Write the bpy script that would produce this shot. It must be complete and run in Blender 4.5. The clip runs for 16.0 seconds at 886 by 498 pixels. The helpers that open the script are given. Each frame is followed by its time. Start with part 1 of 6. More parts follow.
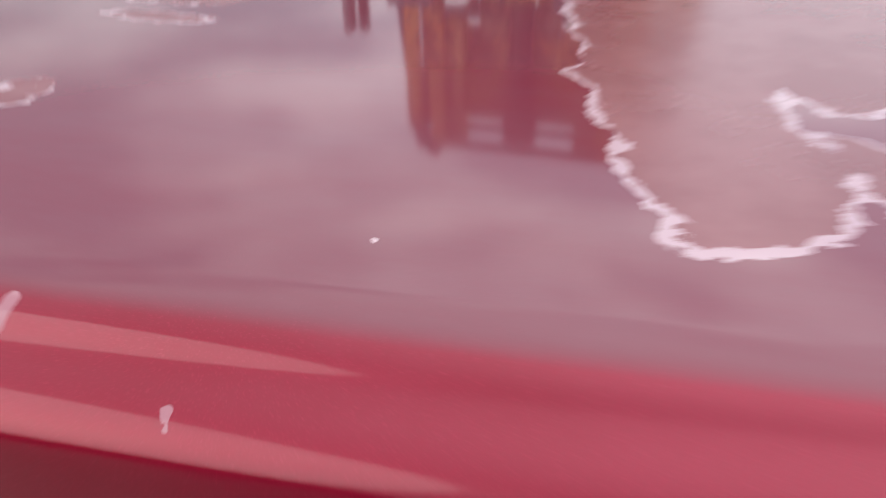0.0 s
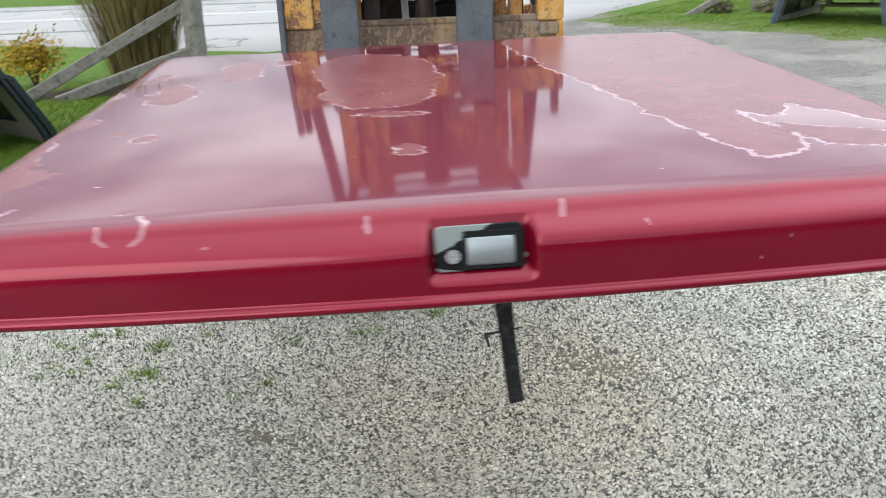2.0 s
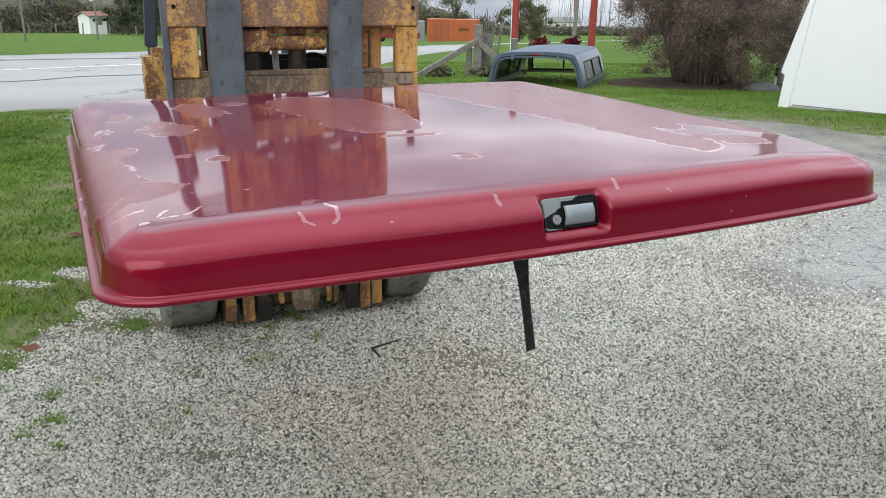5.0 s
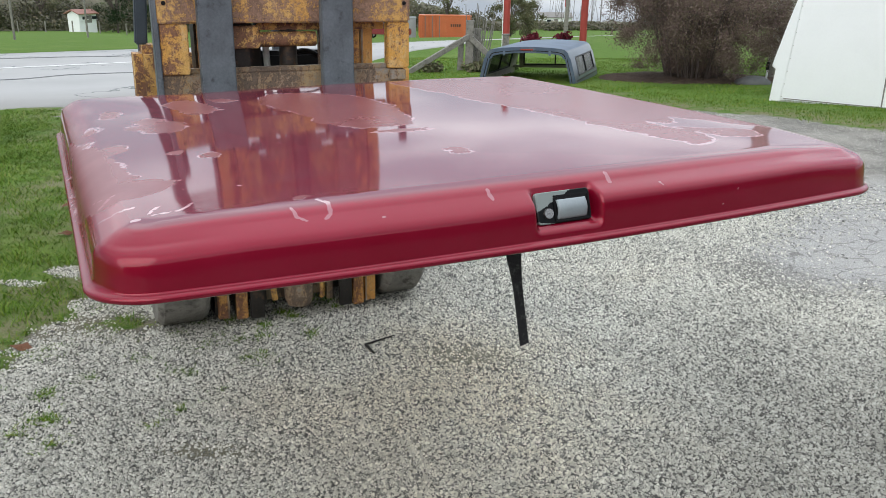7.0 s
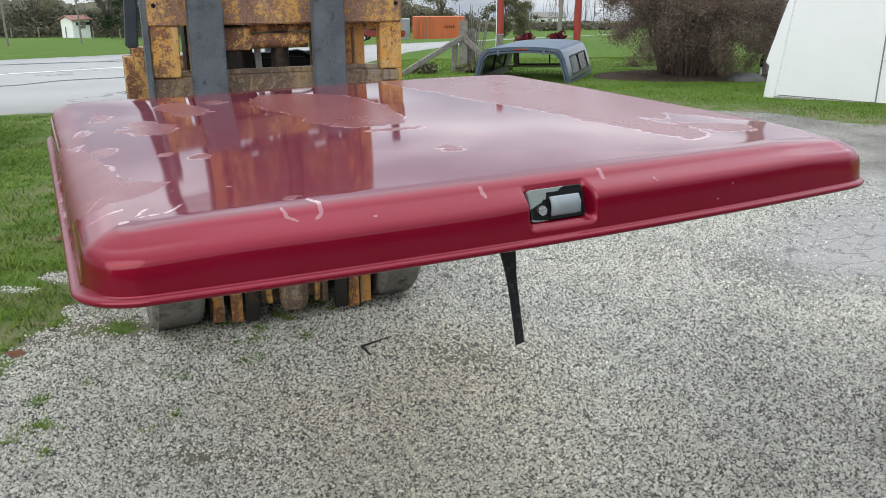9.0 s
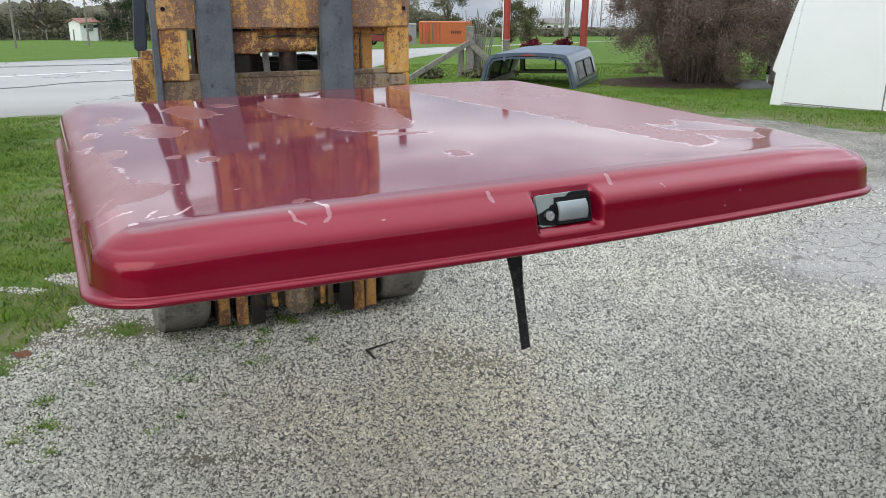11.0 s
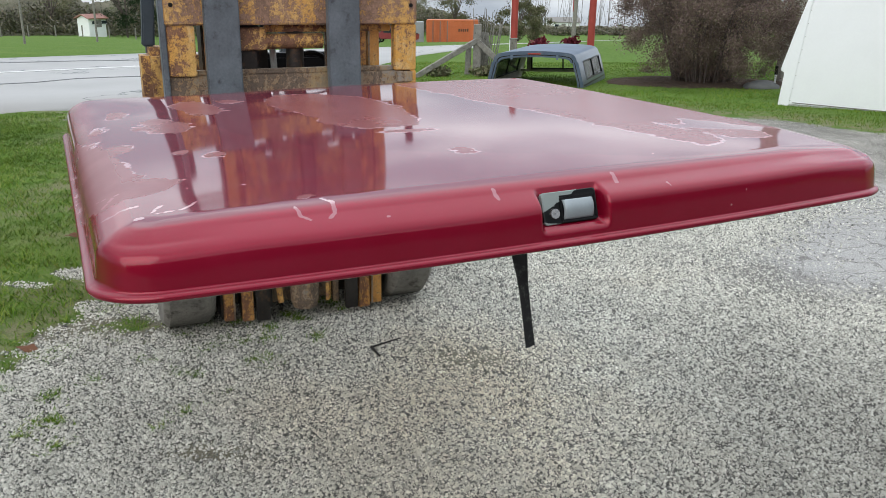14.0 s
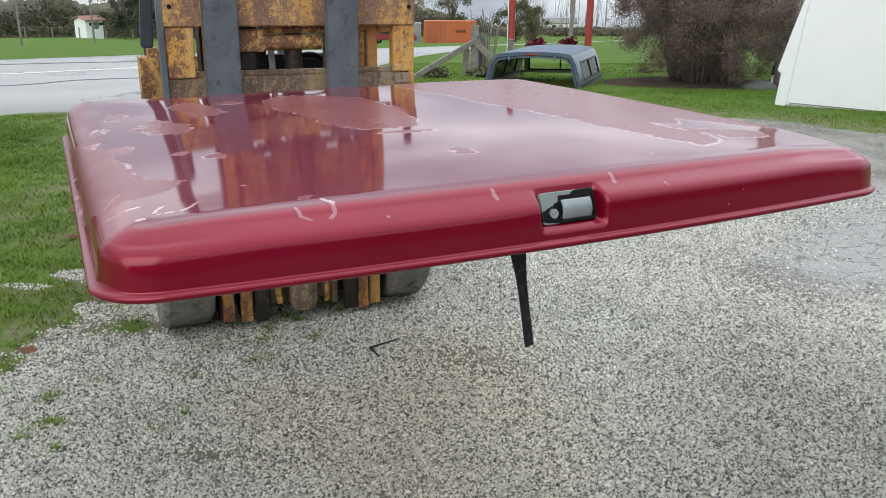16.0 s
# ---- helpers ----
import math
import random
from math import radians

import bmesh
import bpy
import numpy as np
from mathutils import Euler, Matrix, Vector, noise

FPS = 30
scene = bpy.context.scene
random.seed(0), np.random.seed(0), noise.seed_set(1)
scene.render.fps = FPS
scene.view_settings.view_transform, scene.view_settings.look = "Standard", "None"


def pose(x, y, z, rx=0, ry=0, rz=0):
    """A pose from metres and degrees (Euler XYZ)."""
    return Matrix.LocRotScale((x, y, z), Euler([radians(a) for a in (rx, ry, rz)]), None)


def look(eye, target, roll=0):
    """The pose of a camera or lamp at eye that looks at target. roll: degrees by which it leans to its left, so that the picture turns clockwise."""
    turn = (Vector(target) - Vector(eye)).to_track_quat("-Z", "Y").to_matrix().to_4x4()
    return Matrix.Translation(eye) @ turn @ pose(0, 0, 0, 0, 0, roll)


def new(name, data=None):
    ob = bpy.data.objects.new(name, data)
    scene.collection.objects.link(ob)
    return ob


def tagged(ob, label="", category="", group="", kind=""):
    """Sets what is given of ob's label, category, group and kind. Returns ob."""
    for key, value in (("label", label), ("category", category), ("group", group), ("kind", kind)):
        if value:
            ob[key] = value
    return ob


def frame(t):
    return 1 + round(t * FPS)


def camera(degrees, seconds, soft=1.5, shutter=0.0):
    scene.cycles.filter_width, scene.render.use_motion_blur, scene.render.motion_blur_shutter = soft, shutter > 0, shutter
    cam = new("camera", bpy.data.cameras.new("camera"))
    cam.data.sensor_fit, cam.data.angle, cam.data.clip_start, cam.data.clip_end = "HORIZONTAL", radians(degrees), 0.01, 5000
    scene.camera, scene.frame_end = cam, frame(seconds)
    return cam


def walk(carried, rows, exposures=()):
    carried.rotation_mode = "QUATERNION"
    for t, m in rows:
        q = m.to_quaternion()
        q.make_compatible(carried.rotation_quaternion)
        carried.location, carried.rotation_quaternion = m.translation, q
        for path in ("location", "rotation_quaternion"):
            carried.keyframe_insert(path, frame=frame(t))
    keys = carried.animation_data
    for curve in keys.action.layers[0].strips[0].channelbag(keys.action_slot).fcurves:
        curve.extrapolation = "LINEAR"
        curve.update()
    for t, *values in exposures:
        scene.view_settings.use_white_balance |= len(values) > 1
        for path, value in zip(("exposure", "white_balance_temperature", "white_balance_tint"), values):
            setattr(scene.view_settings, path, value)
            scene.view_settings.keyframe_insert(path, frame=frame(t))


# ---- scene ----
cam = camera(56.6, 16.0, soft=0.7, shutter=0.8)
PATH = [
    (0, (-0.027, 0.02, 1.247), (-1.229, 1.295, 0.283), 0.3),
    (0.5, (0.086, -0.115, 1.321), (-1.056, 1.265, 0.431), -1.1),
    (1, (0.044, -0.334, 1.315), (-0.951, 1.177, 0.463), -1.5),
    (1.5, (-0.054, -0.594, 1.347), (-0.945, 0.991, 0.513), -1.8),
    (2, (-0.103, -0.819, 1.376), (-0.916, 0.845, 0.622), -1.8),
    (2.5, (-0.313, -0.996, 1.378), (-0.983, 0.739, 0.641), -1.0),
    (3, (-0.387, -1.187, 1.399), (-0.923, 0.61, 0.704), 0.1),
    (3.5, (-0.426, -1.288, 1.392), (-0.859, 0.553, 0.741), 0.2),
    (4, (-0.508, -1.321, 1.388), (-0.831, 0.551, 0.763), 0.3),
    (4.5, (-0.551, -1.352, 1.389), (-0.792, 0.535, 0.774), 0.6),
    (5, (-0.57, -1.366, 1.378), (-0.738, 0.529, 0.759), 1.1),
    (7.5, (-0.568, -1.365, 1.375), (-0.719, 0.527, 0.744), 0.8),
    (8, (-0.566, -1.359, 1.373), (-0.718, 0.531, 0.739), 0.8),
    (8.5, (-0.567, -1.355, 1.368), (-0.715, 0.537, 0.737), 0.5),
    (9, (-0.563, -1.353, 1.367), (-0.707, 0.541, 0.743), 0.1),
    (11.5, (-0.568, -1.358, 1.367), (-0.726, 0.54, 0.754), 0.6),
    (12, (-0.565, -1.357, 1.367), (-0.722, 0.539, 0.75), 0.8),
    (12.5, (-0.565, -1.358, 1.366), (-0.732, 0.537, 0.748), 0.7),
    (13, (-0.566, -1.358, 1.367), (-0.73, 0.537, 0.748), 0.8),
    (13.5, (-0.566, -1.355, 1.365), (-0.741, 0.539, 0.748), 0.7),
    (14, (-0.566, -1.357, 1.365), (-0.735, 0.537, 0.748), 0.8),
    (14.5, (-0.565, -1.363, 1.364), (-0.733, 0.531, 0.744), 0.8),
    (15, (-0.565, -1.365, 1.366), (-0.732, 0.531, 0.75), 0.8),
    (15.5, (-0.567, -1.365, 1.366), (-0.734, 0.53, 0.75), 0.8),
    (16, (-0.568, -1.366, 1.366), (-0.732, 0.53, 0.751), 0.7),
]
walk(cam, [(t, look(eye, target, roll)) for t, eye, target, roll in PATH], exposures=[(0, 0.58), (2.2, 0.70), (3.5, 0.59), (4.5, 0.55), (5, 0.44), (16, 0.38)])

# ---------------------------------------------------------------- world, sun
SUN_EL, SUN_AZ = radians(30), radians(198)
world = bpy.data.worlds.new("sky")
scene.world = world
world.use_nodes = True
wn, wl = world.node_tree.nodes, world.node_tree.links
wn.clear()
w_out = wn.new("ShaderNodeOutputWorld")
w_bg = wn.new("ShaderNodeBackground")
w_sky = wn.new("ShaderNodeTexSky")
w_sky.sky_type = "NISHITA"
w_sky.sun_disc = False
w_sky.sun_elevation, w_sky.sun_rotation = SUN_EL, SUN_AZ
w_sky.air_density, w_sky.dust_density = 1.0, 2.0
w_co = wn.new("ShaderNodeTexCoord")
w_map = wn.new("ShaderNodeMapping")
w_map.inputs["Scale"].default_value = (1.5, 1.5, 5.0)
w_no = wn.new("ShaderNodeTexNoise")
w_no.inputs["Scale"].default_value = 1.7
w_no.inputs["Detail"].default_value = 7
w_no.inputs["Roughness"].default_value = 0.55
w_ra = wn.new("ShaderNodeValToRGB")
w_ra.color_ramp.elements[0].position, w_ra.color_ramp.elements[0].color = 0.42, (4.7, 5.3, 6.15, 1)
w_ra.color_ramp.elements[1].position, w_ra.color_ramp.elements[1].color = 0.64, (11.2, 11.7, 12.1, 1)
w_mix = wn.new("ShaderNodeMix")
w_mix.data_type = "RGBA"
w_mix.inputs["Factor"].default_value = 0.85
wl.new(w_co.outputs["Generated"], w_map.inputs["Vector"])
wl.new(w_map.outputs["Vector"], w_no.inputs["Vector"])
w_high = wn.new("ShaderNodeSeparateXYZ")
wl.new(w_co.outputs["Generated"], w_high.inputs[0])
w_even = wn.new("ShaderNodeMapRange")
w_even.interpolation_type = "SMOOTHSTEP"
w_even.inputs["From Min"].default_value, w_even.inputs["From Max"].default_value = 0.45, 0.8
wl.new(w_high.outputs["Z"], w_even.inputs["Value"])
w_calm = wn.new("ShaderNodeMix")
w_calm.inputs["B"].default_value = 0.56
wl.new(w_even.outputs["Result"], w_calm.inputs["Factor"])
wl.new(w_no.outputs["Fac"], w_calm.inputs["A"])
wl.new(w_calm.outputs["Result"], w_ra.inputs["Fac"])
wl.new(w_sky.outputs["Color"], w_mix.inputs["A"])
wl.new(w_ra.outputs["Color"], w_mix.inputs["B"])
# an overcast dome: dimmer at the horizon than overhead
w_sep = wn.new("ShaderNodeSeparateXYZ")
w_grad = wn.new("ShaderNodeMapRange")
w_grad.inputs["From Min"].default_value, w_grad.inputs["From Max"].default_value = 0.0, 0.6
w_grad.inputs["To Min"].default_value, w_grad.inputs["To Max"].default_value = 0.46, 1.0
w_mul = wn.new("ShaderNodeVectorMath")
w_mul.operation = "SCALE"
wl.new(w_co.outputs["Generated"], w_sep.inputs[0])
wl.new(w_sep.outputs["Z"], w_grad.inputs["Value"])
wl.new(w_mix.outputs["Result"], w_mul.inputs[0])
wl.new(w_grad.outputs["Result"], w_mul.inputs["Scale"])
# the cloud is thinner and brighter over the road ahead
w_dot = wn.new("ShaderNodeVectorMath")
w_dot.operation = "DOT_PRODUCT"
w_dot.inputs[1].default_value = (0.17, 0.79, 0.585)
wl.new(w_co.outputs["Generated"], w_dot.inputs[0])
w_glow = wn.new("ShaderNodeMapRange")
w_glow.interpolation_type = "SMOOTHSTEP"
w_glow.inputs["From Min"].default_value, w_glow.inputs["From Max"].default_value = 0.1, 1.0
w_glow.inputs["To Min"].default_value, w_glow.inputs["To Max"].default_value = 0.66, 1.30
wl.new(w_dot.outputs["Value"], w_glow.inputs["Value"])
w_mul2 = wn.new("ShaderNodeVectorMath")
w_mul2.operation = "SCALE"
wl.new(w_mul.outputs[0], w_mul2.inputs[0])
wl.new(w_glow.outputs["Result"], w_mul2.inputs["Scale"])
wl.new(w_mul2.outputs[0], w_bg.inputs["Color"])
wl.new(w_bg.outputs["Background"], w_out.inputs["Surface"])
w_bg.inputs["Strength"].default_value = 0.15

sun = new("sun", bpy.data.lights.new("sun", "SUN"))
sun.data.energy, sun.data.angle, sun.data.color = 1.05, radians(64), (1.0, 0.975, 0.94)
sun.matrix_world = pose(0, 0, 20, 90 - math.degrees(SUN_EL), 0, 180 - math.degrees(SUN_AZ))


# ---------------------------------------------------------------- materials
def nodes_of(name):
    m = bpy.data.materials.new(name)
    m.use_nodes = True
    n, l = m.node_tree.nodes, m.node_tree.links
    return m, n, l, n["Principled BSDF"]


def noise_node(n, l, vec, scale, detail=4, rough=0.55, distort=0.0):
    t = n.new("ShaderNodeTexNoise")
    t.inputs["Scale"].default_value, t.inputs["Detail"].default_value = scale, detail
    t.inputs["Roughness"].default_value, t.inputs["Distortion"].default_value = rough, distort
    l.new(vec, t.inputs["Vector"])
    return t.outputs["Fac"]


def ramp_node(n, l, fac, stops, mode="LINEAR"):
    r = n.new("ShaderNodeValToRGB")
    r.color_ramp.interpolation = mode
    e = r.color_ramp.elements
    while len(e) < len(stops):
        e.new(0.5)
    for k, (p, c) in enumerate(stops):
        e[k].position, e[k].color = p, (*c, 1) if len(c) == 3 else c
    l.new(fac, r.inputs["Fac"])
    return r.outputs["Color"]


def mix_node(n, l, fac, a, b, blend="MIX"):
    m = n.new("ShaderNodeMix")
    m.data_type, m.blend_type = "RGBA", blend
    for key, v in (("Factor", fac), ("A", a), ("B", b)):
        sock = m.inputs[key]
        if hasattr(v, "is_linked"):
            l.new(v, sock)
        else:
            sock.default_value = v if key == "Factor" else (*v, 1)
    return m.outputs["Result"]


def math_node(n, l, op, a, b=0.0, c=0.0):
    m = n.new("ShaderNodeMath")
    m.operation = op
    for k, v in enumerate((a, b, c)):
        if hasattr(v, "is_linked"):
            l.new(v, m.inputs[k])
        else:
            m.inputs[k].default_value = v
    return m.outputs[0]


def band_node(n, l, v, lo, hi):
    r = n.new("ShaderNodeMapRange")
    r.interpolation_type = "SMOOTHSTEP"
    r.inputs["From Min"].default_value, r.inputs["From Max"].default_value = lo, hi
    l.new(v, r.inputs["Value"])
    return r.outputs["Result"]


def bump_node(n, l, bsdf, height, strength=0.3, distance=0.01):
    b = n.new("ShaderNodeBump")
    b.inputs["Strength"].default_value, b.inputs["Distance"].default_value = strength, distance
    l.new(height, b.inputs["Height"])
    l.new(b.outputs["Normal"], bsdf.inputs["Normal"])


def world_pos(n):
    return n.new("ShaderNodeNewGeometry").outputs["Position"]


def plain(name, base, rough=0.6, metal=0.0, var=0.25, scale=6.0, fine=60.0, bump=0.15, depth=0.004, coat=0.0, dirt=None, spec=0.5):
    """Paint, wood, rubber or metal with variation at two scales and a fine relief."""
    m, n, l, b = nodes_of(name)
    p = world_pos(n)
    a = noise_node(n, l, p, scale, 5)
    f = noise_node(n, l, p, fine, 4)
    lo, hi = [c * (1 - var) for c in base], [min(1, c * (1 + var)) for c in base]
    col = ramp_node(n, l, a, [(0.3, lo), (0.7, hi)])
    col = mix_node(n, l, 0.35, col, ramp_node(n, l, f, [(0.3, lo), (0.7, hi)]))
    if dirt:
        col = mix_node(n, l, band_node(n, l, noise_node(n, l, p, scale * 1.7, 6, 0.65), 0.52, 0.72), col, dirt)
    l.new(col, b.inputs["Base Color"])
    l.new(math_node(n, l, "MULTIPLY_ADD", f, 0.25, rough - 0.12), b.inputs["Roughness"])
    b.inputs["Metallic"].default_value = metal
    b.inputs["Coat Weight"].default_value = coat
    b.inputs["Specular IOR Level"].default_value = spec
    bump_node(n, l, b, f, bump, depth)
    return m


def worn_paint(name, paint, rust, bare, cover=0.5, scale=9.0):
    """Old machine paint, flaked to rust and scraped to a pale undercoat, with runs down the steel."""
    m, n, l, b = nodes_of(name)
    p = world_pos(n)
    mp = n.new("ShaderNodeMapping")
    mp.inputs["Scale"].default_value = (1.0, 1.0, 0.4)
    l.new(p, mp.inputs["Vector"])
    run = mp.outputs["Vector"]
    big = noise_node(n, l, run, scale * 0.7, 10, 0.72, 0.6)
    mid = noise_node(n, l, p, scale * 5.0, 8, 0.75, 0.3)
    fine = noise_node(n, l, p, 190, 5, 0.7)
    v = math_node(n, l, "MULTIPLY_ADD", mid, 0.42, math_node(n, l, "MULTIPLY_ADD", fine, 0.14, math_node(n, l, "MULTIPLY", big, 0.55)))
    off = 0.10 * (cover - 0.5)
    worn = band_node(n, l, v, 0.575 - off, 0.60 - off)
    pal = band_node(n, l, math_node(n, l, "MULTIPLY_ADD", mid, 0.4, math_node(n, l, "MULTIPLY", noise_node(n, l, run, scale * 1.1, 9, 0.75, 0.5), 0.6)), 0.50, 0.58)
    col = mix_node(n, l, band_node(n, l, noise_node(n, l, run, scale * 0.5, 6, 0.6), 0.35, 0.65), paint, [paint[0] * 1.05, paint[1] * 1.25, paint[2] * 1.9])
    col = mix_node(n, l, math_node(n, l, "MULTIPLY", band_node(n, l, fine, 0.35, 0.7), 0.5), col, [c * 0.6 for c in paint])
    col = mix_node(n, l, math_node(n, l, "MULTIPLY", pal, 0.75), col, bare)
    rst = mix_node(n, l, band_node(n, l, mid, 0.42, 0.6), rust, [c * 1.8 for c in rust])
    rst = mix_node(n, l, math_node(n, l, "MULTIPLY", band_node(n, l, fine, 0.5, 0.7), 0.6), rst, [c * 0.45 for c in rust])
    stain = band_node(n, l, v, 0.53 - off, 0.585 - off)
    col = mix_node(n, l, math_node(n, l, "MULTIPLY", stain, 0.45), col, (0.30, 0.13, 0.035))
    col = mix_node(n, l, worn, col, rst)
    col = mix_node(n, l, math_node(n, l, "MULTIPLY", band_node(n, l, noise_node(n, l, run, 4.0, 8, 0.75), 0.52, 0.78), 0.55), col, (0.035, 0.03, 0.026))
    l.new(col, b.inputs["Base Color"])
    l.new(math_node(n, l, "MULTIPLY_ADD", worn, 0.3, 0.45), b.inputs["Roughness"])
    bump_node(n, l, b, math_node(n, l, "MULTIPLY_ADD", worn, -0.6, fine), 0.35, 0.003)
    return m


def leafy(name, cols, rough=0.6, trans=0.25):
    """Leaves or blades, each in its own tint."""
    m, n, l, b = nodes_of(name)
    r = n.new("ShaderNodeNewGeometry").outputs["Random Per Island"]
    col = ramp_node(n, l, r, [(k / max(1, len(cols) - 1), c) for k, c in enumerate(cols)])
    big = noise_node(n, l, world_pos(n), 1.3, 4)
    col = mix_node(n, l, band_node(n, l, big, 0.4, 0.7), col, mix_node(n, l, 0.5, col, [c * 0.6 for c in cols[0]]))
    l.new(col, b.inputs["Base Color"])
    b.inputs["Roughness"].default_value = rough
    b.inputs["Specular IOR Level"].default_value = 0.12
    return m


def paint_material():
    """Faded burgundy metallic paint; where the clear coat has peeled it is dull and pinker, with a pale ragged rim."""
    m, n, l, b = nodes_of("burgundy_paint")
    tc = n.new("ShaderNodeTexCoord").outputs["Object"]
    at = n.new("ShaderNodeAttribute")
    at.attribute_name = "peel"
    ch = n.new("ShaderNodeAttribute")
    ch.attribute_name = "chip"
    rag = noise_node(n, l, tc, 42, 6, 0.7)
    rag2 = noise_node(n, l, tc, 12, 4, 0.6)
    d = math_node(n, l, "MULTIPLY_ADD", math_node(n, l, "SUBTRACT", rag, 0.5), 0.028, at.outputs["Fac"])
    d = math_node(n, l, "MULTIPLY_ADD", math_node(n, l, "SUBTRACT", rag2, 0.5), 0.075, d)
    inside = math_node(n, l, "SUBTRACT", 1.0, band_node(n, l, d, -0.002, 0.002))
    part_of = n.new("ShaderNodeSeparateXYZ")
    l.new(tc, part_of.inputs[0])
    width = math_node(n, l, "MULTIPLY_ADD", noise_node(n, l, tc, 9, 5, 0.7), 0.030, -0.0140)
    width = math_node(n, l, "MULTIPLY_ADD", band_node(n, l, part_of.outputs["X"], -0.2, 0.25), 0.0025, width)
    width = math_node(n, l, "MINIMUM", width, 0.0036)
    worn = math_node(n, l, "MULTIPLY", band_node(n, l, part_of.outputs["Y"], 0.40, 0.34), band_node(n, l, part_of.outputs["X"], -0.52, -0.58))
    width = math_node(n, l, "MULTIPLY_ADD", worn, -0.02, width)
    rim = math_node(n, l, "LESS_THAN", math_node(n, l, "ABSOLUTE", d), width)
    dc = math_node(n, l, "MULTIPLY_ADD", math_node(n, l, "SUBTRACT", noise_node(n, l, tc, 90, 4), 0.5), 0.007, ch.outputs["Fac"])
    chip = math_node(n, l, "LESS_THAN", dc, 0.0)
    pale = math_node(n, l, "MAXIMUM", rim, chip)
    haze = noise_node(n, l, tc, 2.2, 6, 0.6)
    smear = n.new("ShaderNodeMapping")
    smear.inputs["Scale"].default_value = (1.0, 3.2, 1.0)
    smear.inputs["Rotation"].default_value = (0, 0, 0.5)
    l.new(tc, smear.inputs["Vector"])
    dusty = noise_node(n, l, smear.outputs["Vector"], 3.4, 8, 0.68)
    fleck = noise_node(n, l, tc, 900, 2)
    base = mix_node(n, l, band_node(n, l, haze, 0.35, 0.7), (0.232, 0.0032, 0.0200), (0.260, 0.0048, 0.0275))
    base = mix_node(n, l, math_node(n, l, "MULTIPLY", band_node(n, l, fleck, 0.55, 0.75), 0.35), base, (0.40, 0.024, 0.062))
    base = mix_node(n, l, math_node(n, l, "MULTIPLY", band_node(n, l, dusty, 0.55, 0.75), 0.08), base, (0.33, 0.05, 0.085))
    # weathered, browner flat top; the sky's grey haze painted on upward faces, coat glassier where left
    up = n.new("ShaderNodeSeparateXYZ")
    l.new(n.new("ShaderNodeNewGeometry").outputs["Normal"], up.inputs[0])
    upward = band_node(n, l, up.outputs["Z"], 0.93, 0.99)
    base = mix_node(n, l, math_node(n, l, "MULTIPLY", upward, 0.6), base, (0.132, 0.016, 0.030))
    base = mix_node(n, l, math_node(n, l, "MULTIPLY", upward, math_node(n, l, "MULTIPLY_ADD", dusty, 0.31, 0.0)), base, (0.20, 0.150, 0.180))
    base = mix_node(n, l, inside, base, mix_node(n, l, band_node(n, l, rag2, 0.35, 0.65), (0.205, 0.050, 0.058), (0.245, 0.075, 0.083)))
    base = mix_node(n, l, rim, base, (0.47, 0.30, 0.33))
    base = mix_node(n, l, chip, base, mix_node(n, l, upward, (0.37, 0.15, 0.18), (0.56, 0.38, 0.40)))
    l.new(base, b.inputs["Base Color"])
    dull = math_node(n, l, "MAXIMUM", inside, pale)
    l.new(math_node(n, l, "MULTIPLY_ADD", dull, 0.10, 0.40), b.inputs["Roughness"])
    gone = math_node(n, l, "MAXIMUM", upward, dull)
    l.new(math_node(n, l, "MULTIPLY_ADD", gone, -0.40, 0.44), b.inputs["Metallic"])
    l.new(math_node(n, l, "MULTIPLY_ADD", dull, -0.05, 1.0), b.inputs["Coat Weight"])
    gloss = math_node(n, l, "MULTIPLY_ADD", haze, 0.06, math_node(n, l, "MULTIPLY_ADD", upward, -0.025, 0.065))
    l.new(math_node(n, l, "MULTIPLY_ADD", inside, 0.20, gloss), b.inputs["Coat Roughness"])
    l.new(math_node(n, l, "MULTIPLY_ADD", upward, 0.02, 1.48), b.inputs["Coat IOR"])
    b.inputs["Specular IOR Level"].default_value = 0.0
    wav = noise_node(n, l, tc, 3.0, 2)
    bump_node(n, l, b, math_node(n, l, "MULTIPLY_ADD", pale, 0.02, wav), 0.02, 0.02)
    return m


